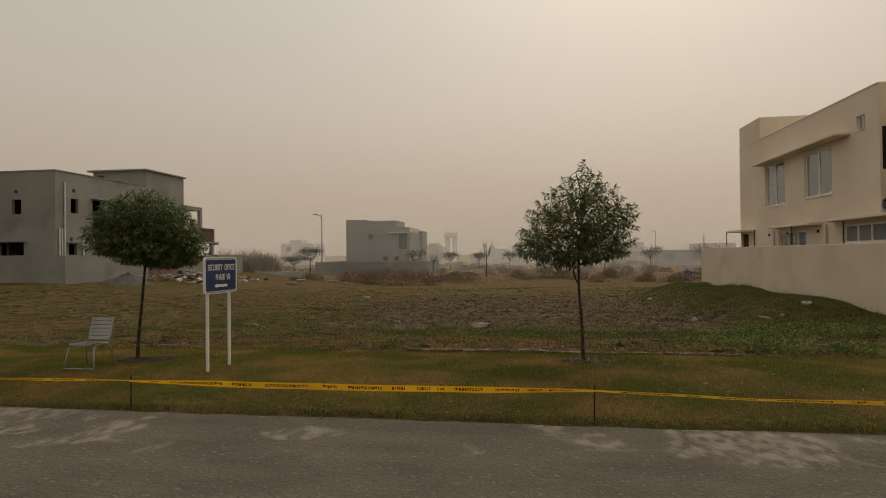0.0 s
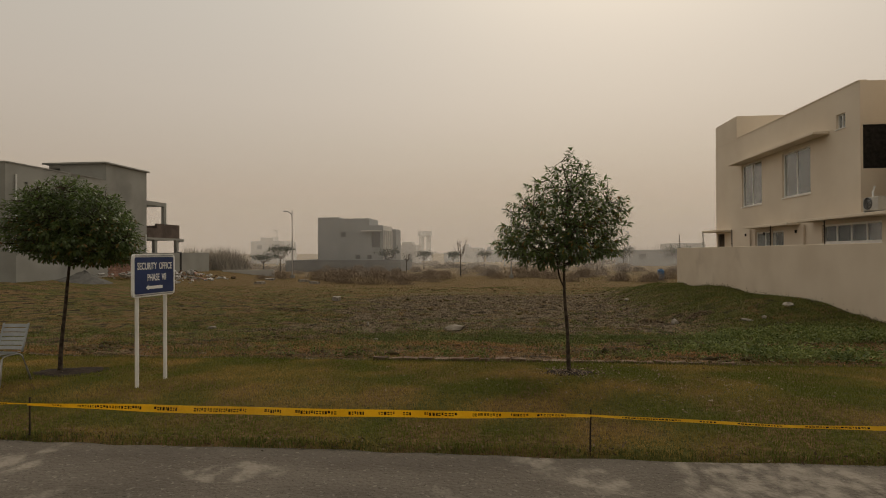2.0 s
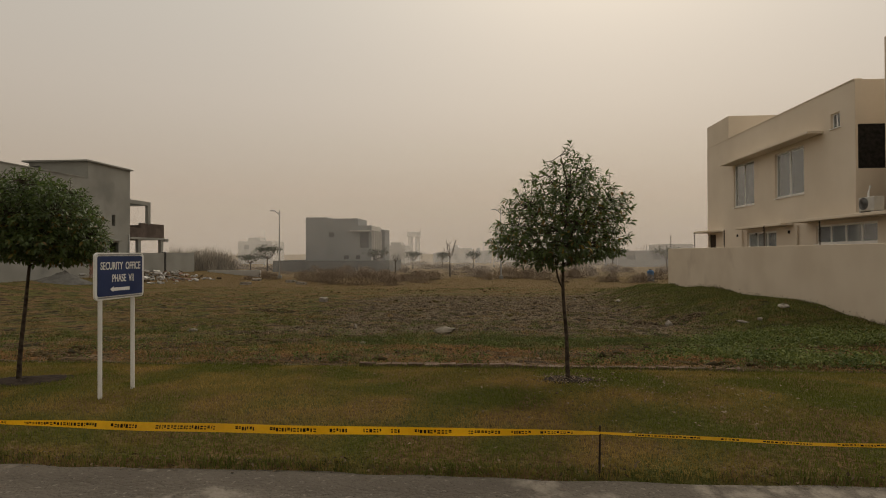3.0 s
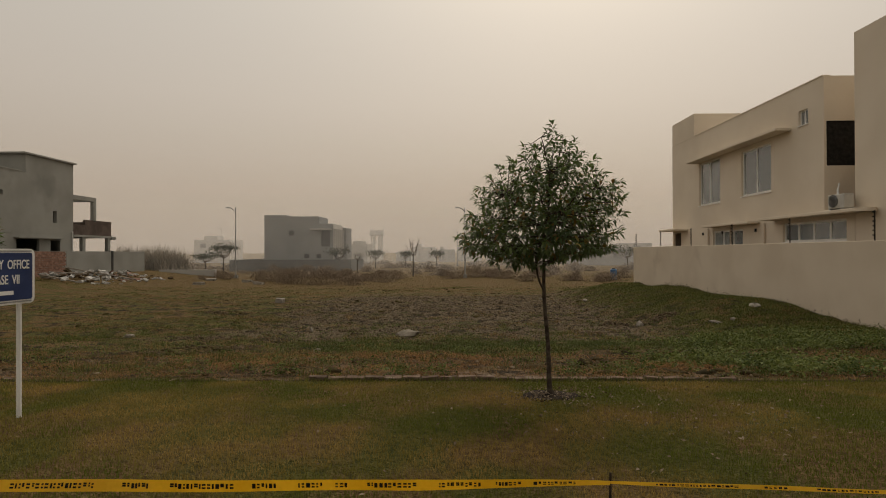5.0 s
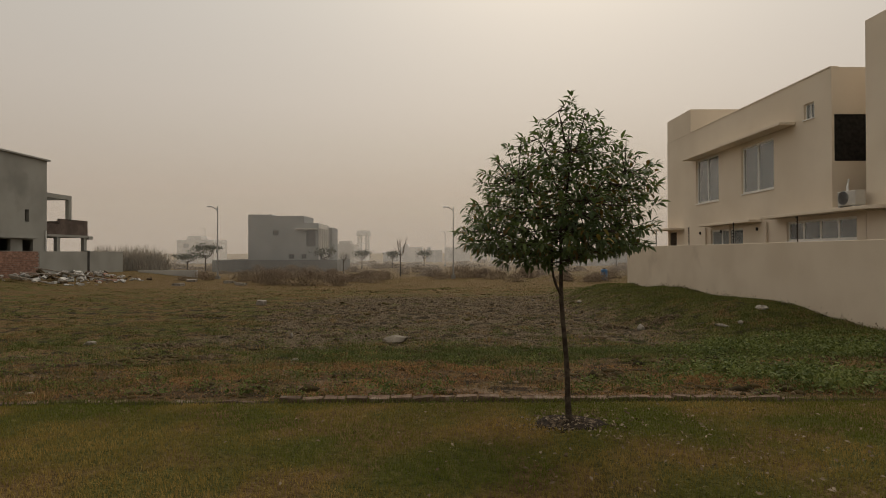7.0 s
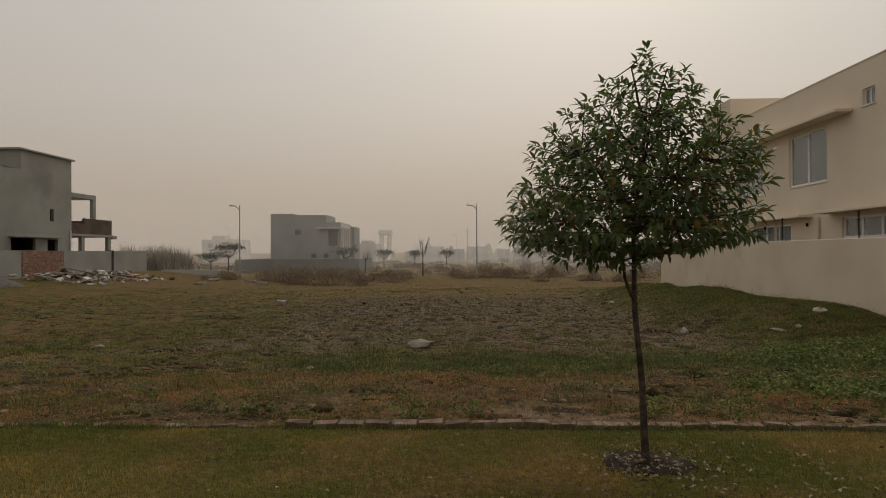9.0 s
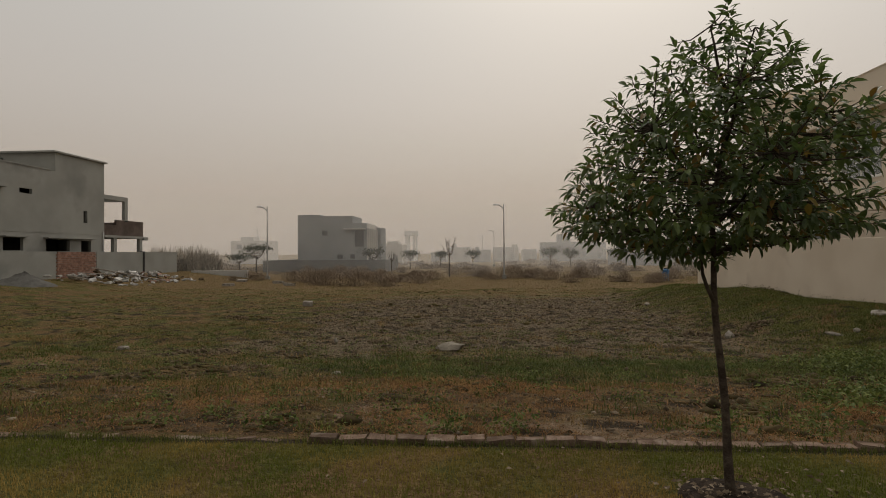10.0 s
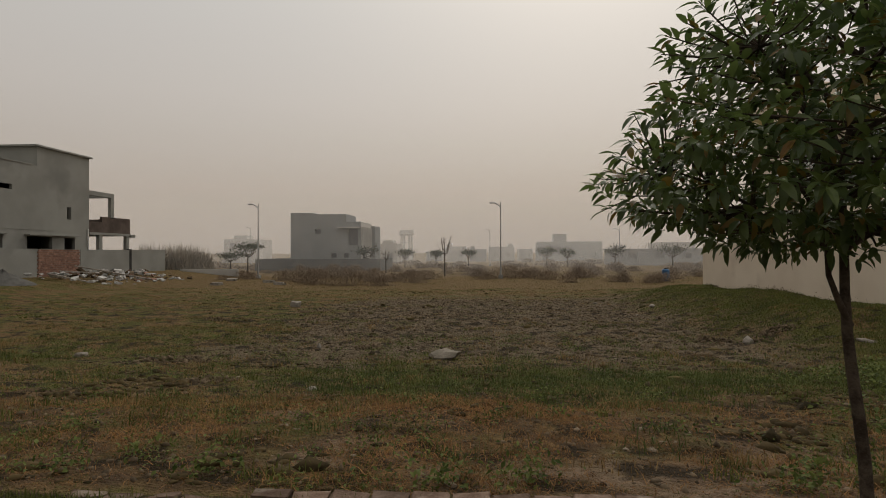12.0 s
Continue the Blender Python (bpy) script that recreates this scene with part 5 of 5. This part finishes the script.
def zones(x, y):
    """How green, and how bare, the plot is at a place."""
    n1, n2 = waves(x, y, 0.55, 41), waves(x, y, 1.7, 42)
    strip = smooth01(y, 13.2, 14.2) * (1 - smooth01(y, 15.6, 16.8)) * smooth01(x, -4.5, -2.5)
    mound = smooth01(x, 5.5, 7.5) * smooth01(y, 15, 18)
    green = np.clip(0.34 + 0.40 * n1 + 0.35 * n2 + 0.85 * strip + 0.85 * mound - 0.25 * (1 - smooth01(y, 12.0, 13.5)) * smooth01(x, -3.5, -1.0) + 0.12 * (1 - smooth01(x, -4.0, -1.0)), 0.03, 0.98)
    plough = smooth01(x + n2, -7, -5) * (1 - smooth01(x + n2, 5.0, 7.0)) * smooth01(y + n2, 16.8, 18.2) * (1 - smooth01(y, 32, 37))
    clump = 0.5 + 0.55 * waves(x, y, 2.6, 46) + 0.45 * waves(x, y, 6.5, 47)
    bare = np.clip(0.62 * plough + (1 - 0.6 * strip - 0.7 * mound) * np.clip(1 - clump, 0, 0.9), 0, 0.96)
    worn = smooth01(x + 0.5 * n2, -0.6, 0.3) * (1 - smooth01(x + 0.5 * n2, 2.6, 3.4)) * (1 - smooth01(y + 0.3 * n1, 10.7, 11.3))
    bare = np.maximum(bare, 0.5 * worn * (y > 9.9))
    return green, bare


for n, x0, x1, y0, y1, h0, h1, w0, w1 in ((165000, -9.0, 9.0, 10.02, 13.4, 0.010, 0.042, 0.003, 0.007), (150000, -22.0, 10.1, 13.4, 24.0, 0.015, 0.055, 0.006, 0.012),
                                          (140000, -36.0, 10.1, 24.0, 44.0, 0.012, 0.05, 0.012, 0.028), (40000, -40.0, 45.0, 44.0, 80.0, 0.02, 0.07, 0.015, 0.035)):
    x, y = scatter(n, x0, x1, y0, y1)
    green, bare = zones(x, y)
    m = rng.random(len(x)) > bare
    x, y, green = x[m], y[m], green[m]
    m = (x > -31.7) | (y < 35) | (y > 62)
    x, y, green = x[m], y[m], green[m]
    g = rng.random(len(x)) < green
    tall = np.clip(1 + 0.7 * waves(x, y, 2.6, 46) + 0.3 * waves(x, y, 1.1, 44), 0.35, 2.2)
    for sel, mat, name, label in ((g, M_GREEN, "field_grass", "rough green grass on the vacant plot"), (~g, M_STRAW if y1 < 14 else M_DRY, "dry_grass", "dry straw-brown grass on the vacant plot")):
        k = int(sel.sum())
        blades(name, x[sel], y[sel], rng.uniform(h0, h1, k) * tall[sel], rng.uniform(w0, w1, k), mat, label, 2.0 if mat is M_GREEN else 3.6)


# tufts that make the plot lumpy
for k, (mat, name, label, share) in enumerate(((M_GREEN, "green_tufts", "tufts of rough green grass over the plot", 420), (M_STRIP, "dark_tufts", "low dark green weed clumps over the plot", 330), (M_DRY, "dry_tufts", "tufts of dry straw over the plot", 360))):
    cx_, cy_ = scatter(share, -13.0, 9.5, 10.15, 26.0)
    _, bare = zones(cx_, cy_)
    cx_, cy_ = keep(cx_, cy_, 1 - 0.6 * (bare > 0.6))
    n, rad = 46, rng.uniform(0.07, 0.30, len(cx_))
    x = np.repeat(cx_, n) + rng.normal(0, 1, len(cx_) * n) * np.repeat(rad, n)
    y = np.maximum(np.repeat(cy_, n) + rng.normal(0, 0.6, len(cx_) * n) * np.repeat(rad, n), 10.04)
    h = np.repeat(rng.uniform(0.05, 0.15, len(cx_)), n) * rng.uniform(0.5, 1.2, len(x))
    blades(name, x, y, h, rng.uniform(0.005, 0.011, len(x)), mat, label, 0.9)
# dead stalks lying flat over the near plot
x, y = scatter(26000, -9.0, 8.0, 10.05, 14.0)
x, y = keep(x, y, np.clip(0.35 + 0.6 * waves(x, y, 1.9, 71) + 0.35 * smooth01(x, -2.0, 0.5), 0.05, 1) * (1 - smooth01(y, 12.6, 14.0)))
blades("lying_straw", x, y, rng.uniform(0.012, 0.035, len(x)), rng.uniform(0.003, 0.006, len(x)), M_STRAW, "dead brown stalks lying over the near plot", 5.0, 0.012)
# the lush strip across the plot, and the grown-over bank by the wall
x, y = scatter(42000, -5.0, 7.5, 12.9, 17.2)
x, y = keep(x, y, np.clip(smooth01(y + 0.5 * waves(x, y, 1.3, 61), 12.9, 14.6) * (1 - smooth01(y + 0.5 * waves(x, y, 1.1, 62), 15.0, 17.0)) * smooth01(x, -4.2, -2.2), 0, 1))
blades("strip_grass", x, y, rng.uniform(0.04, 0.11, len(x)), rng.uniform(0.005, 0.010, len(x)), M_STRIP, "strip of lush dark green grass across the plot", 1.2)
x, y = scatter(75000, 4.2, 10.15, 15.5, 34.5)
x, y = keep(x, y, smooth01(x + 0.5 * waves(x, y, 0.9, 63), 5.0, 9.0))
blades("bank_grass", x, y, rng.uniform(0.03, 0.10, len(x)), rng.uniform(0.008, 0.016, len(x)), M_GREEN, "rough olive grass on the bank by the wall", 1.4)


LOW_V = np.array([(0, 0, 0), (-0.26, 0.45, 0.06), (0, 0.5, -0.04), (0.26, 0.45, 0.06), (0, 1.0, -0.22)])
LOW_F = np.array([(0, 2, 1), (0, 3, 2), (1, 2, 4), (2, 3, 4)])


def leaf_stuff(name, x, y, z, size, mat, label, category, flat=0.5):
    n = len(x)
    d = np.stack((rng.normal(0, 1, n), rng.normal(0, 1, n), rng.normal(0, flat, n)), -1)
    v = np.einsum('nij,vj->nvi', frames(d, rng.normal(0, 0.5, n)), LOW_V) * size[:, None, None] + np.stack((x, y, ground_z(x, y) + z), -1)[:, None, :]
    f = LOW_F[None] + (np.arange(n) * len(LOW_V))[:, None, None]
    return tagged(raw_mesh(name, v.reshape(-1, 3), f.reshape(-1, 3), mat), label, category, kind="stuff")


# broad-leaved weeds by the boundary wall
cx_, cy_ = scatter(1400, 2.2, 10.0, 10.25, 16.5)
cx_, cy_ = keep(cx_, cy_, np.clip(smooth01(cx_ + 0.4 * (12.5 - cy_), 2.6, 4.6) * (0.50 + 0.6 * waves(cx_, cy_, 1.4, 51)), 0, 1))
n = 44
x = np.repeat(cx_, n) + rng.normal(0, 0.13, len(cx_) * n)
y = np.repeat(cy_, n) + rng.normal(0, 0.13, len(cx_) * n)
y = np.maximum(y, 10.06)
leaf_stuff("weeds", x, y, np.abs(rng.normal(0.07, 0.06, len(x))), rng.uniform(0.028, 0.085, len(x)), M_WEED, "broad-leaved green weeds growing beside the wall", "weeds", 0.6)
# single weed tufts over the near plot
cx_, cy_ = scatter(420, -11.0, 5.0, 10.1, 22.0)
n = 40
x = np.repeat(cx_, n) + rng.normal(0, 0.09, len(cx_) * n)
y = np.maximum(np.repeat(cy_, n) + rng.normal(0, 0.08, len(cx_) * n), 10.05)
leaf_stuff("weed_tufts", x, y, np.abs(rng.normal(0.05, 0.05, len(x))), rng.uniform(0.02, 0.05, len(x)), M_WEED, "scattered small weed tufts on the plot", "weeds", 0.7)
# leafy weeds rooted behind the brick edging
wx, wy = np.array((-3.6, -3.2, -2.55, -2.45, -1.0, -0.85, -0.45, -0.3, 1.35, 1.5, 2.0)), np.array((10.5, 10.7, 10.35, 10.5, 10.2, 10.3, 10.3, 10.4, 10.3, 10.45, 10.6))
x = np.repeat(wx, 80) + rng.normal(0, 0.09, len(wx) * 80)
y = np.maximum(np.repeat(wy, 80) + rng.normal(0, 0.07, len(wx) * 80), 10.06)
leaf_stuff("edging_weeds", x, y, np.abs(rng.normal(0.07, 0.06, len(x))), rng.uniform(0.025, 0.065, len(x)), M_WEED, "leafy green weeds rooted behind the brick edging", "weeds", 0.8)
# weeds along the foot of the wall
x, y = scatter(1500, 9.85, 10.18, 14.0, 34.0)
x, y = keep(x, y, 0.3 + 0.6 * (waves(x, y, 1.5, 53) > 0.2))
leaf_stuff("wall_foot_weeds", x, y, np.abs(rng.normal(0.04, 0.06, len(x))), rng.uniform(0.03, 0.075, len(x)), M_SCRUB, "dry weeds along the foot of the wall", "weeds", 1.2)
# fallen leaves on the lawn, thickest in the tree pit
x = np.concatenate((rng.normal(0.875, 0.24, 220), rng.normal(1.5, 1.2, 380), rng.uniform(-9, 7, 110)))
y = np.concatenate((rng.normal(8.86, 0.18, 220), rng.normal(8.2, 0.9, 380), rng.uniform(6.1, 9.8, 110)))
m = (y > 6.0) & (y < 9.88)
x, y = x[m], y[m]
pit = np.hypot((x - 0.875) / 1.15, y - 8.92) < 0.30
leaf_stuff("fallen_leaves", x, y, np.where(pit, 0.03, 0.028) + rng.uniform(0, 0.012, len(x)), rng.uniform(0.025, 0.050, len(x)), M_LITTER, "dry pale leaves fallen on the lawn and tree pit", "leaf litter", 0.15)
# small debris along the road edge
x, y = scatter(700, -10, 7, 5.74, 5.98)
leaf_stuff("edge_litter", x, y, rng.uniform(0.02, 0.06, len(x)), rng.uniform(0.02, 0.05, len(x)), M_CLOD, "dry leaf bits and grit along the road edge", "leaf litter", 0.3)


# clods of the ploughed patch
def clods(n, x0, x1, y0, y1, s0, s1, name):
    x, y = scatter(n, x0, x1, y0, y1)
    _, bare = zones(x, y)
    x, y = keep(x, y, 0.05 + bare)
    n = len(x)
    bm = bmesh.new()
    bmesh.ops.create_icosphere(bm, subdivisions=1, radius=1.0)
    V = np.array([v.co[:] for v in bm.verts])
    F = np.array([[v.index for v in f.verts] for f in bm.faces])
    bm.free()
    s = rng.uniform(s0, s1, n) * rng.uniform(0.6, 1.3, n)
    S = np.stack((s * rng.uniform(0.7, 1.6, n), s * rng.uniform(0.7, 1.4, n), s * rng.uniform(0.6, 1.3, n)), -1)
    v = V[None] * S[:, None, :] * (1 + 0.38 * rng.normal(0, 1, (n, len(V), 1)))
    a = rng.uniform(0, math.tau, n)
    c, k = np.cos(a)[:, None], np.sin(a)[:, None]
    v = np.stack((v[..., 0] * c - v[..., 1] * k, v[..., 0] * k + v[..., 1] * c, v[..., 2]), -1)
    v += np.stack((x, y, ground_z(x, y)), -1)[:, None, :]
    f = F[None] + (np.arange(n) * len(V))[:, None, None]
    tagged(raw_mesh(name, v.reshape(-1, 3), f.reshape(-1, 3), M_CLOD), "loose dry earth clods on the turned soil", "soil", kind="stuff")


clods(17000, -8.0, 8.0, 16.5, 36.0, 0.010, 0.036, "earth_clods")
clods(8000, -8.0, 6.0, 10.2, 16.5, 0.006, 0.024, "small_earth_clods")


def lumps(n, x0, x1, y0, y1, s0, s1, name, mat, label, seed):
    """Low flattened sods in ragged patches."""
    x, y = scatter(n, x0, x1, y0, y1)
    x, y = keep(x, y, np.clip(-0.15 + 0.9 * waves(x, y, 1.5, seed) + 0.5 * waves(x, y, 4.5, seed + 1), 0, 1))
    n = len(x)
    bm = bmesh.new()
    bmesh.ops.create_icosphere(bm, subdivisions=1, radius=1.0)
    V, F = np.array([v.co[:] for v in bm.verts]), np.array([[v.index for v in f.verts] for f in bm.faces])
    bm.free()
    size = rng.uniform(s0, s1, n) * rng.uniform(0.6, 1.3, n)
    S = np.stack((size * rng.uniform(0.8, 1.7, n), size * rng.uniform(0.8, 1.4, n), size * rng.uniform(0.35, 0.8, n)), -1)
    v = V[None] * S[:, None, :] * (1 + 0.35 * rng.normal(0, 1, (n, len(V), 1))) + np.stack((x, y, ground_z(x, y)), -1)[:, None, :]
    f = F[None] + (np.arange(n) * len(V))[:, None, None]
    tagged(raw_mesh(name, v.reshape(-1, 3), f.reshape(-1, 3), mat), label, "soil", kind="stuff")


lumps(9000, -10.0, 8.0, 10.1, 17.0, 0.018, 0.070, "dark_sods", M_SOD, "dark crumbled sods over the near plot", 81)
lumps(6000, -24.0, 8.0, 15.0, 42.0, 0.03, 0.09, "rough_sods", M_SOD_DRY, "dark grassy sods over the rough plot", 91)
lumps(2600, -10.0, 8.0, 10.1, 20.0, 0.010, 0.028, "pale_crumbs", M_CRUMB, "pale dry crumbs of earth and grit on the plot", 87)


def earth_heap(x, y, rx_, ry_, h, n, seed):
    """A low heap of crumbled clods."""
    r = random.Random(seed)
    bm = bmesh.new()
    for k in range(n):
        a, q = r.uniform(0, math.tau), math.sqrt(r.random())
        px, py = x + rx_ * q * math.cos(a), y + ry_ * q * math.sin(a)
        s_ = r.uniform(0.015, 0.05)
        got = bmesh.ops.create_icosphere(bm, subdivisions=1, radius=s_, matrix=Matrix.Translation((px, py, gz(px, py) + h * (1 - q) * r.uniform(0.2, 1.0))))
        for v in got["verts"]:
            v.co += Vector((r.uniform(-1, 1), r.uniform(-1, 1), r.uniform(-1, 1))) * s_ * 0.35
    tagged(part("earth_heap", bm, M_CLOD), "low heap of crumbled brown earth clods", "soil heap", kind="stuff")


for k, (x, y, a, b, h) in enumerate(((5.0, 20.9, 0.5, 0.35, 0.20), (6.7, 21.2, 0.45, 0.25, 0.12), (-9.7, 25.5, 0.5, 0.35, 0.12), (-3.1, 19.3, 0.4, 0.3, 0.12), (-6.4, 17.0, 0.9, 0.35, 0.08), (-4.6, 14.6, 0.5, 0.3, 0.08), (-7.9, 14.4, 0.5, 0.25, 0.08))):
    earth_heap(x, y, a, b, h, 90, 500 + k)
clods(380, -8.0, 8.0, 16.8, 34.0, 0.035, 0.075, "large_earth_clods")


# scrub and reeds
def scrub(name, spots, mat, label, per=240, thin=0.02):
    X, Y, H, Z = [], [], [], []
    for x, y, rad, h in spots:
        k = int(per * max(1.0, rad))
        X.append(x + rng.normal(0, rad * 0.42, k)), Y.append(y + rng.normal(0, rad * 0.35, k))
        d = np.hypot(X[-1] - x, Y[-1] - y) / rad
        dome = h * np.clip(1.05 - 0.75 * d * d, 0.15, 1.1)
        u = rng.uniform(0, 1, k)
        Z.append(np.where(u < 0.3, 0.0, dome * 0.7 * u)), H.append(dome * rng.uniform(0.25, 0.55, k))
    X, Y, H, Z = (np.concatenate(a) for a in (X, Y, H, Z))
    if mat is M_REED:
        H, Z = H * 2.0, Z * 0.0
    ob = blades(name, X, Y, H, rng.uniform(thin, thin * 2.4, len(X)), mat, label, 0.55 if mat is M_REED else 2.0, Z)
    ob["category"] = "scrub"


r_ = random.Random(3)
spots = [(-10.6, 48.0, 1.6, 1.55), (-8.0, 47.5, 1.2, 1.1), (-13.5, 50.0, 1.7, 1.5), (-6.0, 52.0, 1.3, 0.9), (-15.5, 53.0, 1.6, 1.3), (-18.0, 56.0, 1.5, 1.1), (2.0, 62.0, 2.2, 1.4), (4.0, 61.0, 1.6, 1.1), (0.0, 58.0, 1.3, 0.8), (9.0, 63.0, 1.8, 1.1), (13.0, 52.0, 1.4, 0.8)]
spots += [(r_.uniform(-27, 34), r_.uniform(52, 84), r_.uniform(0.7, 1.7), r_.uniform(0.4, 1.2)) for _ in range(80)]
scrub("scrub", spots, M_SCRUB, "dry brown scrub across the open plots", 620, 0.010)
spots = [(r_.uniform(-39, -31.8), r_.uniform(64, 72), r_.uniform(0.8, 1.6), r_.uniform(1.9, 3.4)) for _ in range(26)]
scrub("reeds", spots, M_REED, "stand of tall pale reeds behind the grey wall", 200, 0.035)
spots = [(r_.uniform(-70, 80), r_.uniform(85, 150), r_.uniform(1.5, 3.5), r_.uniform(0.4, 1.3)) for _ in range(120)]
scrub("far_scrub", spots, M_SCRUB, "far dusty scrub fading into the smog", 120, 0.05)


# ---- smog between the far plots: its haze as added thin scattering sheets, fading upwards ----
def haze_sheet_material(thick):
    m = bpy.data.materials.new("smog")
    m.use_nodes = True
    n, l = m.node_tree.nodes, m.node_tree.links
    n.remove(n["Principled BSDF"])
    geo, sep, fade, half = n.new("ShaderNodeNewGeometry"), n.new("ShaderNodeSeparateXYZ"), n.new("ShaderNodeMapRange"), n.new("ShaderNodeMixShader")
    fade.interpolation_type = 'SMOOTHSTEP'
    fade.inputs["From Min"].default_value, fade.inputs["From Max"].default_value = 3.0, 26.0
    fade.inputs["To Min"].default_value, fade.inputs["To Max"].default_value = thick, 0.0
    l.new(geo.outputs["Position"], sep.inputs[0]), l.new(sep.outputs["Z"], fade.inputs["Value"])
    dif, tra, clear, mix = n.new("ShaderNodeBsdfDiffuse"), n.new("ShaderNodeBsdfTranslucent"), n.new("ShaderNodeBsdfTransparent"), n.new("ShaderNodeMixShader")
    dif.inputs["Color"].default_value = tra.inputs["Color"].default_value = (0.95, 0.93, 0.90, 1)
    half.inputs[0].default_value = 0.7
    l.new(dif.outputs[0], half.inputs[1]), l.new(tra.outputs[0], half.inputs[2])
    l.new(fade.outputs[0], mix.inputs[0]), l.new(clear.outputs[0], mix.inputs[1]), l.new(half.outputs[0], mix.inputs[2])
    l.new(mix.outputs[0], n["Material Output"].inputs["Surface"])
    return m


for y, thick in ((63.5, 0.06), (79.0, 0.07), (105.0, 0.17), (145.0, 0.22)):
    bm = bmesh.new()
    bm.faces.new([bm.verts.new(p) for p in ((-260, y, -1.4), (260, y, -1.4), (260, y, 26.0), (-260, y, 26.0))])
    tagged(part("haze_sheet", bm, haze_sheet_material(thick)), "thin upright sheet standing in for pale smog haze", "smog", kind="structure")


# ---- brick edging between lawn and plot ----
edging = thing("brick_edging", pose(0, 0, 0), "single row of worn bricks edging the lawn", "edging", kind="structure")
shapes = []
for i in range(5):
    bm = bmesh.new()
    box(bm, -0.112, 0.112, -0.055, 0.055, -0.10, 0.0, 0.009)
    r = random.Random(i)
    for v in bm.verts:
        v.co += Vector((r.uniform(-0.006, 0.006), r.uniform(-0.006, 0.006), r.uniform(-0.006, 0.006)))
    bmesh.ops.recalc_face_normals(bm, faces=bm.faces)
    me = bpy.data.meshes.new("brick")
    bm.to_mesh(me)
    bm.free()
    me.materials.append(M_BRICK)
    shapes.append(me)
x, r = -10.4, random.Random(17)
while x < 6.2:
    sunk = x < -1.9 or x > 3.4
    if not (sunk and r.random() < 0.12):
        b = new("brick", r.choice(shapes))
        b.parent = edging
        yy = 9.955 + 0.03 * math.sin(x * 0.7) + (r.gauss(0, 0.02) if sunk else r.gauss(0, 0.006))
        top = gz(x, 9.88) + (r.uniform(-0.028, 0.006) if sunk else r.uniform(0.038, 0.052) if x < 0.4 else r.uniform(0.015, 0.035))
        b.matrix_local = pose(x, yy, top, r.gauss(0, 4), r.gauss(0, 3 if not sunk else 5), r.gauss(0, 2.2 if not sunk else 5))
    x += 0.232 + r.uniform(0.0, 0.008)
